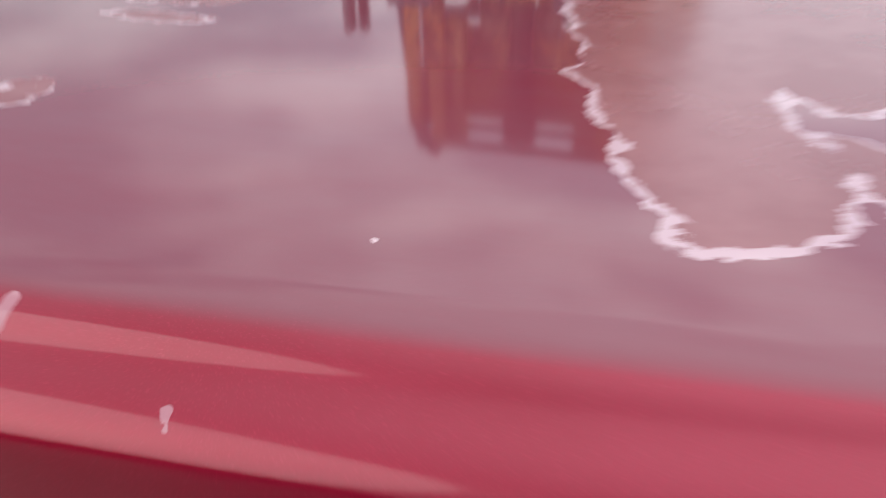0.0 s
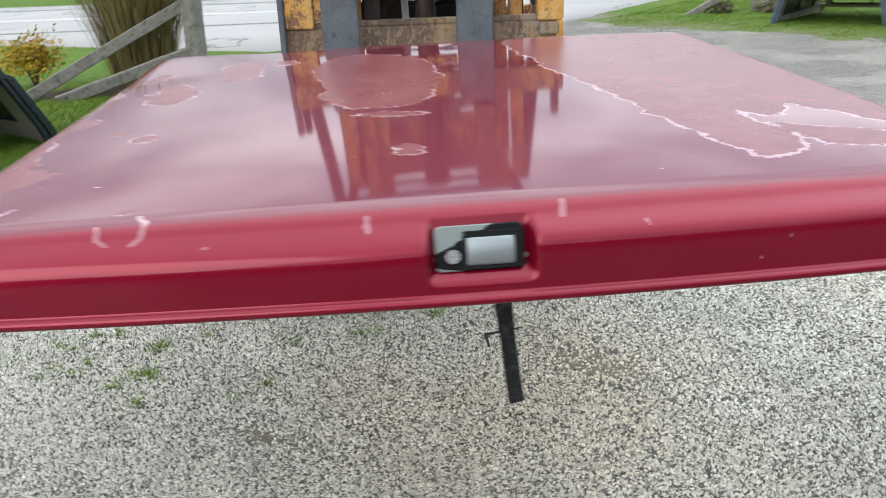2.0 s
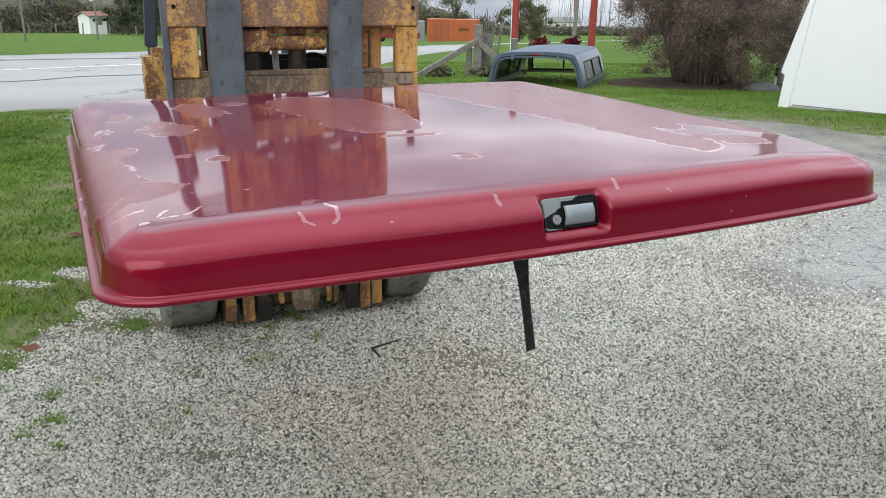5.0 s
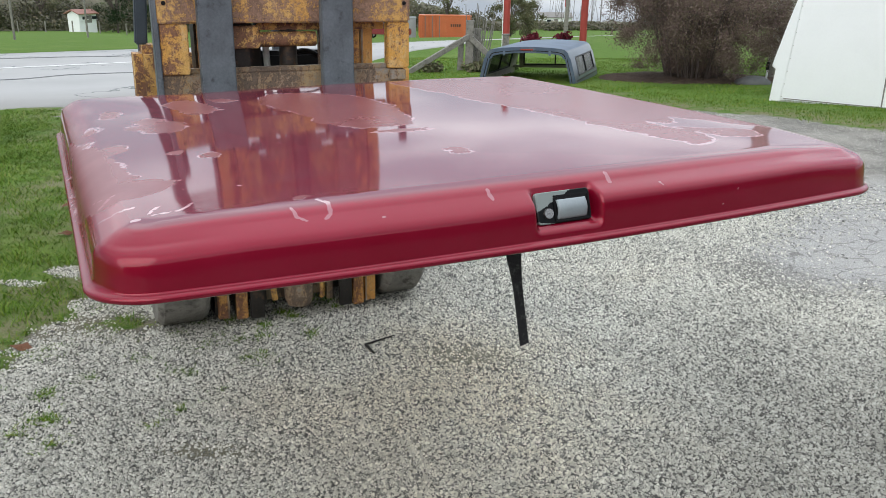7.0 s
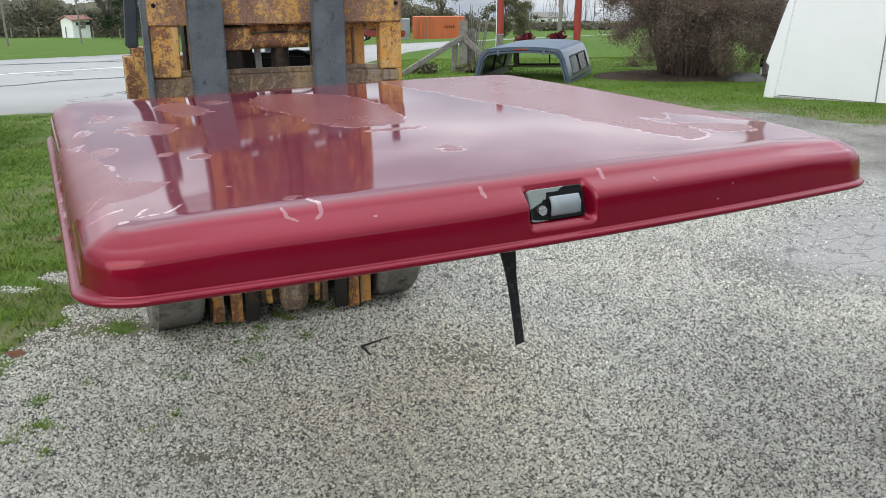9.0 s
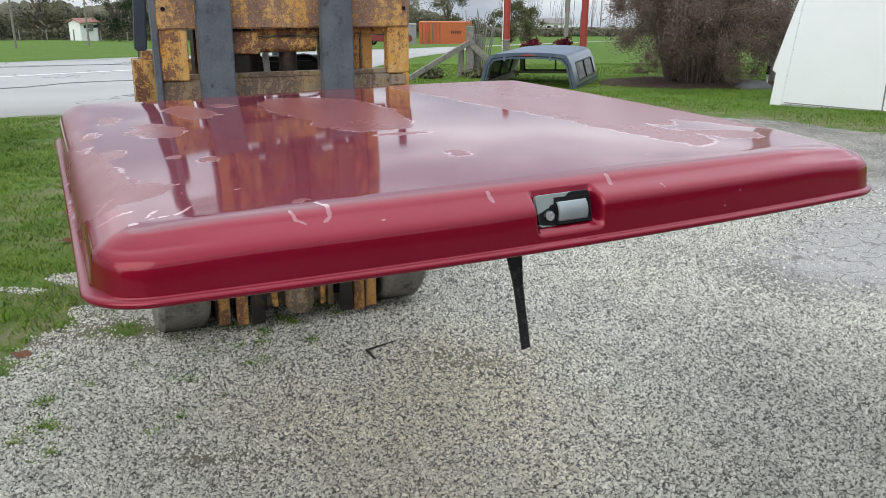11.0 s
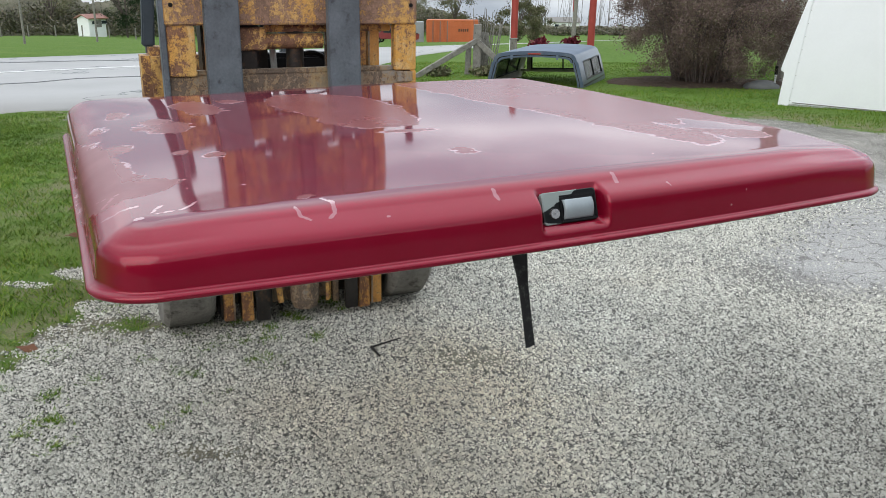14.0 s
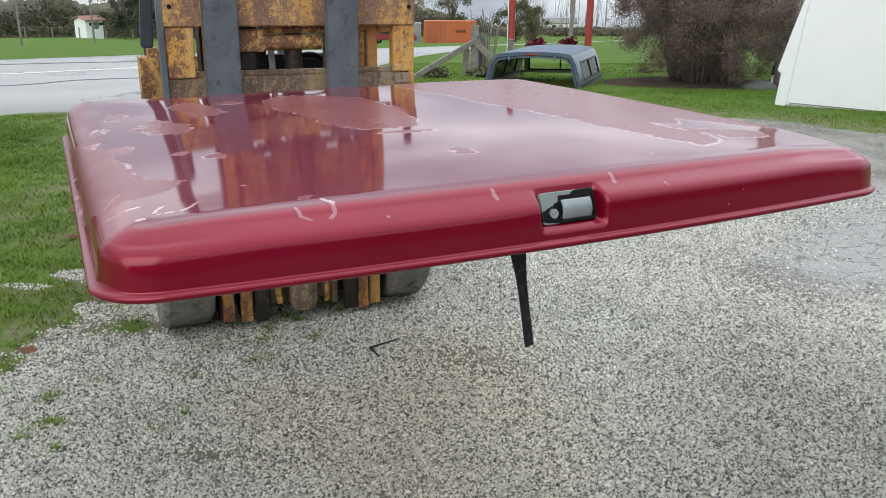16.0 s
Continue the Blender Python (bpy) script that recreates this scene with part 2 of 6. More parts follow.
def stone_material():
    """Crushed limestone, every piece in its own tint; dusty tan in the worn middle of the lot, paler there to offset
    the cover's shade, cooler and darker aside.
    """
    m, n, l, b = nodes_of("crushed_stone")
    r = n.new("ShaderNodeNewGeometry").outputs["Random Per Island"]
    col = ramp_node(n, l, r, [(0.0, (0.075, 0.075, 0.07)), (0.12, (0.20, 0.197, 0.183)), (0.30, (0.42, 0.412, 0.36)), (0.65, (0.56, 0.55, 0.485)), (0.87, (0.65, 0.64, 0.57)), (1.0, (0.78, 0.77, 0.70))])
    p = world_pos(n)
    warm = n.new("ShaderNodeAttribute")
    warm.attribute_name = "warm"
    tone = n.new("ShaderNodeAttribute")
    tone.attribute_name = "tone"
    big = noise_node(n, l, p, 1.6, 6, 0.65)
    fac = math_node(n, l, "MULTIPLY_ADD", math_node(n, l, "SUBTRACT", big, 0.5), 1.3, warm.outputs["Fac"])
    col = mix_node(n, l, band_node(n, l, fac, 0.15, 0.85), col, mix_node(n, l, 1.0, col, (1.0, 0.935, 0.86), "MULTIPLY"))
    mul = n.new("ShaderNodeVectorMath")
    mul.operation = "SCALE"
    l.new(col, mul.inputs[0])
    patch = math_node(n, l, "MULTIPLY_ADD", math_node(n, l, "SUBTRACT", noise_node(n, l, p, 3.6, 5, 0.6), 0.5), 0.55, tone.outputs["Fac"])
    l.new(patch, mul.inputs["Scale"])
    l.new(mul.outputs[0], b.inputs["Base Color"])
    b.inputs["Roughness"].default_value = 0.88
    b.inputs["Specular IOR Level"].default_value = 0.25
    return m


def ground_material():
    """Gravel lot, lawn soil and the old cracked asphalt under the stones."""
    m, n, l, b = nodes_of("ground_surface")
    p = world_pos(n)
    lot = n.new("ShaderNodeAttribute")
    lot.attribute_name = "lot"
    old = n.new("ShaderNodeAttribute")
    old.attribute_name = "asphalt"
    fine = noise_node(n, l, p, 130, 4, 0.7)
    vor = n.new("ShaderNodeTexVoronoi")
    vor.inputs["Scale"].default_value = 120
    l.new(p, vor.inputs["Vector"])
    sep = n.new("ShaderNodeSeparateColor")
    l.new(vor.outputs["Color"], sep.inputs["Color"])
    stone = ramp_node(n, l, sep.outputs["Red"], [(0.0, (0.27, 0.26, 0.235)), (0.45, (0.48, 0.465, 0.425)), (0.8, (0.62, 0.60, 0.555)), (1.0, (0.76, 0.74, 0.69))])
    gap = n.new("ShaderNodeTexVoronoi")
    gap.feature = "DISTANCE_TO_EDGE"
    gap.inputs["Scale"].default_value = 120
    l.new(p, gap.inputs["Vector"])
    # shade in the gaps between stones, put into the colour
    stone = mix_node(n, l, math_node(n, l, "MULTIPLY", math_node(n, l, "LESS_THAN", gap.outputs["Distance"], 0.24), 0.9), stone, (0.050, 0.048, 0.042))
    big = noise_node(n, l, p, 1.1, 6, 0.6)
    stone = mix_node(n, l, math_node(n, l, "MULTIPLY", band_node(n, l, big, 0.42, 0.68), 0.3), stone, (0.46, 0.43, 0.38))
    stone = mix_node(n, l, math_node(n, l, "MULTIPLY", band_node(n, l, fine, 0.35, 0.65), 0.2), stone, (0.36, 0.35, 0.325))
    tar = mix_node(n, l, band_node(n, l, noise_node(n, l, p, 220, 3), 0.4, 0.7), (0.25, 0.248, 0.245), (0.50, 0.495, 0.48))
    cr = n.new("ShaderNodeTexVoronoi")
    cr.feature = "DISTANCE_TO_EDGE"
    cr.inputs["Scale"].default_value = 5.6
    warp = n.new("ShaderNodeVectorMath")
    wno = n.new("ShaderNodeTexNoise")
    wno.inputs["Scale"].default_value, wno.inputs["Detail"].default_value = 3.5, 5
    l.new(p, wno.inputs["Vector"])
    warp.operation = "MULTIPLY_ADD"
    l.new(wno.outputs["Color"], warp.inputs[0])
    warp.inputs[1].default_value = (0.35, 0.35, 0.0)
    l.new(p, warp.inputs[2])
    l.new(warp.outputs[0], cr.inputs["Vector"])
    crack = math_node(n, l, "LESS_THAN", math_node(n, l, "MULTIPLY_ADD", noise_node(n, l, p, 24, 5, 0.7), 0.10, cr.outputs["Distance"]), 0.074)
    tar = mix_node(n, l, math_node(n, l, "MULTIPLY", crack, 0.65), tar, (0.08, 0.08, 0.075))
    hard = band_node(n, l, math_node(n, l, "MULTIPLY_ADD", math_node(n, l, "SUBTRACT", big, 0.5), 1.6, old.outputs["Fac"]), 0.1, 0.7)
    stone = mix_node(n, l, math_node(n, l, "MULTIPLY", hard, math_node(n, l, "MULTIPLY_ADD", noise_node(n, l, p, 11, 6, 0.75), 1.1, 0.15)), stone, tar)
    soil = mix_node(n, l, band_node(n, l, noise_node(n, l, p, 9, 6), 0.35, 0.65), (0.080, 0.148, 0.027), (0.118, 0.196, 0.040))
    soil = mix_node(n, l, math_node(n, l, "MULTIPLY", band_node(n, l, noise_node(n, l, p, 0.7, 5), 0.45, 0.75), 0.5), soil, (0.165, 0.215, 0.058))
    soil = mix_node(n, l, math_node(n, l, "MULTIPLY", band_node(n, l, lot.outputs["Fac"], -1.1, -0.1), band_node(n, l, noise_node(n, l, p, 4.5, 6, 0.7), 0.38, 0.6)), soil, mix_node(n, l, band_node(n, l, fine, 0.35, 0.65), (0.15, 0.145, 0.075), (0.23, 0.22, 0.135)))
    edge = math_node(n, l, "MULTIPLY_ADD", math_node(n, l, "SUBTRACT", noise_node(n, l, p, 9.0, 5, 0.65), 0.5), 0.45, lot.outputs["Fac"])
    mud = n.new("ShaderNodeAttribute")
    mud.attribute_name = "dirt"
    dirty = band_node(n, l, math_node(n, l, "MULTIPLY_ADD", math_node(n, l, "SUBTRACT", noise_node(n, l, p, 7.0, 6, 0.7), 0.5), 1.2, mud.outputs["Fac"]), 0.25, 0.75)
    stone = mix_node(n, l, math_node(n, l, "MULTIPLY", dirty, 0.85), stone, mix_node(n, l, band_node(n, l, fine, 0.3, 0.7), (0.21, 0.195, 0.135), (0.36, 0.34, 0.27)))
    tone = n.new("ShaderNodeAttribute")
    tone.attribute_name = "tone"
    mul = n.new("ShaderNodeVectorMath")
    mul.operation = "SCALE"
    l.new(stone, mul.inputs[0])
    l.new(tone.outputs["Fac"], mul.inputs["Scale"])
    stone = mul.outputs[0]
    col = mix_node(n, l, band_node(n, l, edge, -0.08, 0.04), soil, stone)
    l.new(col, b.inputs["Base Color"])
    b.inputs["Roughness"].default_value = 0.95
    b.inputs["Specular IOR Level"].default_value = 0.1
    h = math_node(n, l, "MULTIPLY_ADD", vor.outputs["Distance"], -1.0, fine)
    bump_node(n, l, b, h, 0.6, 0.008)
    return m


def road_material():
    m, n, l, b = nodes_of("pale_road")
    p = world_pos(n)
    a = noise_node(n, l, p, 0.5, 6)
    f = noise_node(n, l, p, 60, 4)
    col = ramp_node(n, l, a, [(0.3, (0.345, 0.343, 0.335)), (0.7, (0.415, 0.41, 0.402))])
    col = mix_node(n, l, math_node(n, l, "MULTIPLY", band_node(n, l, f, 0.4, 0.7), 0.3), col, (0.32, 0.32, 0.32))
    cr = n.new("ShaderNodeTexNoise")
    cr.inputs["Scale"].default_value, cr.inputs["Detail"].default_value = 0.35, 6
    l.new(p, cr.inputs["Vector"])
    line = math_node(n, l, "LESS_THAN", math_node(n, l, "ABSOLUTE", math_node(n, l, "SUBTRACT", cr.outputs["Fac"], 0.52)), 0.0035)
    col = mix_node(n, l, math_node(n, l, "MULTIPLY", line, 0.85), col, (0.10, 0.12, 0.115))
    l.new(col, b.inputs["Base Color"])
    b.inputs["Roughness"].default_value = 0.75
    bump_node(n, l, b, f, 0.2, 0.004)
    return m


def latch_material():
    """Black latch plate whose paint has faded and flaked to grey on one side."""
    m, n, l, b = nodes_of("latch_plate_paint")
    tc = n.new("ShaderNodeTexCoord").outputs["Object"]
    sep = n.new("ShaderNodeSeparateXYZ")
    l.new(tc, sep.inputs[0])
    d = math_node(n, l, "MULTIPLY_ADD", sep.outputs["Z"], 1.9, math_node(n, l, "MULTIPLY", sep.outputs["X"], -0.9))
    d = math_node(n, l, "MULTIPLY_ADD", math_node(n, l, "SUBTRACT", noise_node(n, l, tc, 150, 5, 0.7), 0.5), 0.020, d)
    rimz = math_node(n, l, "LESS_THAN", math_node(n, l, "MULTIPLY_ADD", math_node(n, l, "SUBTRACT", noise_node(n, l, tc, 90, 4), 0.5), 0.006, math_node(n, l, "MULTIPLY_ADD", sep.outputs["X"], 0.16, sep.outputs["Z"])), -0.0318)
    worn = math_node(n, l, "MAXIMUM", rimz, band_node(n, l, d, 0.0375, 0.039))
    col = mix_node(n, l, worn, (0.005, 0.0055, 0.006), (0.24, 0.275, 0.27))
    l.new(col, b.inputs["Base Color"])
    l.new(math_node(n, l, "MULTIPLY_ADD", worn, 0.25, 0.3), b.inputs["Roughness"])
    b.inputs["Specular IOR Level"].default_value = 0.2
    bump_node(n, l, b, noise_node(n, l, tc, 400, 3), 0.08, 0.001)
    return m


M_PAINT = paint_material()
M_GROUND = ground_material()
M_ROAD = road_material()
M_LATCH = latch_material()
M_YELLOW = worn_paint("flaking_yellow_paint", (0.72, 0.38, 0.085), (0.15, 0.075, 0.045), (0.74, 0.54, 0.27), 0.80)
M_RUSTY = worn_paint("rusted_yellow_paint", (0.66, 0.36, 0.09), (0.19, 0.115, 0.08), (0.52, 0.39, 0.24), 1.0, 11.0)
M_MAST = worn_paint("orange_mast_paint", (0.62, 0.27, 0.05), (0.14, 0.065, 0.035), (0.62, 0.40, 0.16), 0.75, 10.0)
# oily steel; also stands in for shade in the mast's recesses
M_OILY_SHADE = plain("oily_black_steel_and_shade", (0.030, 0.026, 0.023), 0.5, 0.3, 0.4, 12, 90, 0.3, 0.003, dirt=(0.10, 0.055, 0.03))
M_GRIME = worn_paint("greasy_brown_steel", (0.29, 0.22, 0.13), (0.095, 0.07, 0.052), (0.42, 0.31, 0.16), 0.7, 10.0)
M_FORK = plain("scuffed_fork_steel", (0.13, 0.152, 0.172), 0.5, 0.2, 0.35, 9, 120, 0.25, 0.002, dirt=(0.055, 0.062, 0.07))
M_EDGE = plain("dull_worn_zinc_edge", (0.2, 0.2, 0.2), 0.55, 0.3, 0.3)
M_DARK = plain("dark_blue_grey_steel", (0.058, 0.074, 0.092), 0.5, 0.3, 0.25)
M_RUBBER = plain("dusty_tyre_rubber", (0.20, 0.19, 0.17), 0.9, 0, 0.35, 11, 60, 0.8, 0.008, dirt=(0.07, 0.064, 0.055), spec=0.12)
M_BLACK = plain("black_plastic", (0.006, 0.006, 0.007), 0.45, spec=0.3)
M_PADDLE = plain("brushed_grey_paddle", (0.28, 0.32, 0.34), 0.42, 0.3, 0.12, 30, 300, 0.05, 0.001)
M_CHROME = plain("dull_chrome", (0.40, 0.39, 0.38), 0.25, 0.9, 0.12, 60, 300, 0.05, 0.0005)
M_UNDER = plain("raw_fibreglass_liner", (0.34, 0.33, 0.31), 0.8)
M_STRAP = plain("black_webbing", (0.018, 0.018, 0.02), 0.85, 0, 0.3, 30, 500, 0.5, 0.001, dirt=(0.075, 0.075, 0.07))
M_STONE = stone_material()
M_BRUSH = leafy("hazy_autumn_brush", [(0.10, 0.10, 0.075), (0.14, 0.132, 0.105), (0.10, 0.118, 0.055), (0.17, 0.145, 0.095), (0.20, 0.19, 0.17)], 0.8)
M_BARE = plain("pale_bare_twigs", (0.21, 0.20, 0.185), 0.9, spec=0.12)
M_GRASS = leafy("lawn_blades", [(0.060, 0.130, 0.013), (0.095, 0.195, 0.019), (0.140, 0.250, 0.027), (0.205, 0.295, 0.042), (0.26, 0.26, 0.085)], 0.6)
M_WOOD = plain("weathered_grey_wood", (0.24, 0.23, 0.21), 0.85, 0, 0.35, 14, 90, 0.5, 0.006, dirt=(0.09, 0.085, 0.07), spec=0.12)
M_BARK = plain("grey_brown_bark", (0.115, 0.095, 0.088), 0.9, 0, 0.35, 20, 120, 0.6, 0.01, spec=0.12)
M_MULCH = plain("dark_mulch", (0.10, 0.072, 0.056), 0.95, 0, 0.4, 12, 90, 1.0, 0.03, spec=0.12)
M_PURPLE = leafy("bronze_purple_leaves", [(0.125, 0.085, 0.080), (0.18, 0.122, 0.112), (0.235, 0.168, 0.152), (0.165, 0.15, 0.085), (0.26, 0.195, 0.17)], 0.6)
M_OLIVE = leafy("olive_tree_leaves", [(0.10, 0.11, 0.06), (0.13, 0.145, 0.075), (0.17, 0.16, 0.095), (0.20, 0.17, 0.11)], 0.7)
M_PINE = leafy("dark_green_needles", [(0.012, 0.028, 0.012), (0.022, 0.045, 0.018), (0.035, 0.06, 0.022)], 0.7)
M_STRAW = leafy("dry_ornamental_grass", [(0.22, 0.165, 0.07), (0.36, 0.27, 0.13), (0.18, 0.15, 0.06), (0.14, 0.15, 0.05)], 0.7)
M_FLOWER = leafy("crimson_mums", [(0.08, 0.01, 0.02), (0.13, 0.015, 0.03), (0.19, 0.035, 0.05)], 0.6)
M_GOLD = leafy("golden_blossom", [(0.42, 0.25, 0.02), (0.55, 0.38, 0.05), (0.25, 0.25, 0.04)], 0.6)
M_WHITE = plain("white_gelcoat", (0.91, 0.94, 0.96), 0.35, 0, 0.03, 2, 40, 0.03, 0.002)
M_TRIM = plain("aluminium_trim", (0.62, 0.63, 0.62), 0.35, 0.7, 0.1)
M_CAPBLUE = plain("faded_slate_blue_paint", (0.07, 0.105, 0.16), 0.35, 0.2, 0.2, 3, 60, 0.05, 0.002, coat=0.6, dirt=(0.12, 0.15, 0.19))
M_CAPROOF = plain("chalky_blue_roof", (0.11, 0.15, 0.21), 0.6, 0.0, 0.2, 3, 60, 0.05, 0.002)
M_NAVY = plain("navy_gelcoat", (0.011, 0.021, 0.036), 0.3, 0, 0.2, 3, 60, 0.05, 0.002, coat=0.5)
M_GLASS = plain("tinted_cap_glass", (0.02, 0.028, 0.035), 0.3, 0, 0.1, 2, 20, 0.02, 0.001, spec=0.25)
M_TINT = plain("tinted_window_glass", (0.03, 0.04, 0.045), 0.18, 0, 0.1, 2, 20, 0.02, 0.001, spec=0.5)
M_TINT.node_tree.nodes["Principled BSDF"].inputs["Alpha"].default_value = 0.82
M_LINER = plain("pale_cap_liner", (0.45, 0.43, 0.38), 0.8)
M_REDPOLE = plain("faded_red_paint", (0.33, 0.045, 0.035), 0.6, 0, 0.25, 3, 30)
M_ORANGE = plain("orange_container_paint", (0.55, 0.15, 0.055), 0.6, 0, 0.15, 0.6, 9)
M_GREYBOX = plain("grey_container_paint", (0.33, 0.36, 0.38), 0.6, 0, 0.15, 0.6, 9)
M_TRUCKRED = plain("dark_red_truck_paint", (0.20, 0.015, 0.025), 0.35, 0, 0.15, coat=0.5)
M_ROOF = plain("rust_red_roof", (0.33, 0.17, 0.14), 0.8, 0, 0.2, 1, 9)
M_LINE = plain("worn_white_line", (0.72, 0.72, 0.71), 0.7, 0, 0.1, 3, 40)
M_TAUPE = plain("grey_taupe_siding", (0.22, 0.21, 0.195), 0.75, 0, 0.15, 4, 50)
M_POLE = plain("weathered_pale_pole", (0.40, 0.38, 0.34), 0.85, 0, 0.2, 3, 60, 0.4, 0.004)
M_LEAFLITTER = leafy("fallen_leaves", [(0.20, 0.09, 0.055), (0.26, 0.13, 0.08), (0.16, 0.08, 0.05)], 0.8)
M_TWIG = plain("dark_twig_bark", (0.03, 0.026, 0.024), 0.9)


# ---------------------------------------------------------------- builders
def thing(name, m, label, category, group="", kind=""):
    ob = new(name)
    ob.matrix_world = m
    return tagged(ob, label, category, group, kind)


def part(name, bm, material, parent, label="", smooth=False):
    me = bpy.data.meshes.new(name)
    bm.normal_update()
    bm.to_mesh(me)
    bm.free()
    me.materials.append(material)
    if smooth:
        me.polygons.foreach_set("use_smooth", [True] * len(me.polygons))
    ob = new(name, me)
    if parent:
        ob.parent = parent
    return tagged(ob, label)


def box(bm, x0, x1, y0, y1, z0, z1, bevel=0.004, m=None):
    vs = bmesh.ops.create_cube(bm, size=1.0)["verts"]
    t = Matrix.Translation(((x0 + x1) / 2, (y0 + y1) / 2, (z0 + z1) / 2)) @ Matrix.Diagonal((x1 - x0, y1 - y0, z1 - z0, 1))
    bmesh.ops.transform(bm, matrix=t, verts=vs)
    if bevel:
        es = list({e for v in vs for e in v.link_edges})
        r = bmesh.ops.bevel(bm, geom=es, offset=bevel, segments=2, affect="EDGES")
        vs = list({v for f in r["faces"] for v in f.verts} | {v for v in vs if v.is_valid})
    if m:
        bmesh.ops.transform(bm, matrix=m, verts=[v for v in vs if v.is_valid])
    return bm


def boxed(*a, **k):
    return box(bmesh.new(), *a, **k)


def rod(bm, a, b, r0, r1=None, n=10):
    """A tapered round bar from a to b."""
    a, b = Vector(a), Vector(b)
    d = b - a
    q = d.to_track_quat("Z", "Y").to_matrix().to_4x4()
    bmesh.ops.create_cone(bm, cap_ends=True, segments=n, radius1=r0, radius2=r0 if r1 is None else r1, depth=d.length, matrix=Matrix.Translation((a + b) / 2) @ q)
    return bm


def wheel_ring(r, r_in, x0, x1, n=40, bevel=0.02):
    """A tyre about the x axis, with rounded shoulders and a sunk side."""
    prof = [(r_in, x0 + 0.02), (r_in + 0.03, x0 + 0.006), (r - bevel, x0), (r, x0 + bevel), (r, x1 - bevel), (r - bevel, x1), (r_in + 0.03, x1 - 0.006), (r_in, x1 - 0.02)]
    bm = bmesh.new()
    rings = []
    for k in range(n):
        a = 2 * math.pi * k / n
        rings.append([bm.verts.new((x, q * math.cos(a), q * math.sin(a))) for q, x in prof])
    for k in range(n):
        A, B = rings[k], rings[(k + 1) % n]
        for j in range(len(prof)):
            jj = (j + 1) % len(prof)
            bm.faces.new((A[j], A[jj], B[jj], B[j]))
    bmesh.ops.recalc_face_normals(bm, faces=bm.faces)
    return bm


def raw_mesh(name, verts, faces, material, parent=None, smooth=False):
    """A mesh straight from arrays: verts (n, 3), faces (m, k) of one size k."""
    verts, faces = np.asarray(verts, np.float32), np.asarray(faces, np.int32)
    me = bpy.data.meshes.new(name)
    k = faces.shape[1]
    me.vertices.add(len(verts))
    me.vertices.foreach_set("co", verts.ravel())
    me.loops.add(faces.size)
    me.loops.foreach_set("vertex_index", faces.ravel())
    me.polygons.add(len(faces))
    me.polygons.foreach_set("loop_start", np.arange(0, faces.size, k, dtype=np.int32))
    if smooth:
        me.polygons.foreach_set("use_smooth", np.ones(len(faces), bool))
    me.update(calc_edges=True)
    me.materials.append(material)
    ob = new(name, me)
    if parent:
        ob.parent = parent
    return ob


def put_float(ob, key, values):
    at = ob.data.attributes.new(key, "FLOAT", "POINT")
    at.data.foreach_set("value", np.asarray(values, np.float32))


def poly_distance(P, poly):
    """Signed distance of the points P (n, 2) from a closed outline: negative inside."""
    poly = np.asarray(poly, float)
    d = np.full(len(P), 1e9)
    inside = np.zeros(len(P), bool)
    for a, b in zip(poly, np.roll(poly, -1, 0)):
        ab = b - a
        t = np.clip(((P - a) @ ab) / (ab @ ab), 0, 1)
        d = np.minimum(d, np.hypot(*(P - a - t[:, None] * ab).T))
        cross = (a[1] > P[:, 1]) != (b[1] > P[:, 1])
        xi = a[0] + (P[:, 1] - a[1]) / np.where(b[1] == a[1], 1e-9, b[1] - a[1]) * ab[0]
        inside ^= cross & (P[:, 0] < xi)
    return np.where(inside, -d, d)


def line_distance(P, pts):
    d = np.full(len(P), 1e9)
    pts = np.asarray(pts, float)
    for a, b in zip(pts[:-1], pts[1:]):
        ab = b - a
        t = np.clip(((P - a) @ ab) / max(ab @ ab, 1e-9), 0, 1)
        d = np.minimum(d, np.hypot(*(P - a - t[:, None] * ab).T))
    return d


# the lot's own axes: u along the lifted cover's rear edge, v from it towards the forklift
TURNED = 29.2
FRAME = pose(-0.4326, 0.0217, 0, 0, 0, TURNED)
UX, UY = math.cos(radians(TURNED)), math.sin(radians(TURNED))


def fall(x, y):
    """Height of the land: level on the lot, falling gently beyond it."""
    s = -UY * np.asarray(x, float) + UX * np.asarray(y, float)
    u = UX * np.asarray(x, float) + UY * np.asarray(y, float)
    k = 0.056 + 0.016 * np.clip(u / 15, 0, 1) * np.clip((165 - s) / 70, 0, 1)
    return np.where(s < 5, 0.0, np.where(s < 25, -0.035 * (s - 5), -0.7 - k * (np.minimum(s, 165) - 25) - 0.10 * np.maximum(0, s - 165)))


# tongues of stone into the lawn and of grass into the lot: reach, place, size
TONGUES = [(-0.85, -2.86, 1.98, 0.24, 0.065), (-0.75, -2.62, 2.17, 0.17, 0.10), (0.60, -2.64, 1.72, 0.17, 0.10), (0.60, -2.40, 1.93, 0.24, 0.07), (0.30, -2.05, 1.62, 0.12, 0.08), (-0.4, -3.3, 1.45, 0.3, 0.1)]


def ragged(x, y):
    """Uneven wander of the lawn's edge, in metres."""
    out = np.array([0.55 * noise.noise(Vector((a * 1.2, b * 1.2, 8.0))) + 0.38 * noise.noise(Vector((a * 3.6, b * 3.6, 2.0))) + 0.16 * noise.noise(Vector((a * 11, b * 11, 5.0))) for a, b in zip(x, y)])
    for h, a, b, c, d in TONGUES:
        out += h * np.exp(-((x - a) / c) ** 2 - ((y - b) / d) ** 2)
    return out


def us(u, s):
    """World place of a point by its distance u along and s across the road."""
    x, y = u * UX - s * UY, u * UY + s * UX
    return x, y


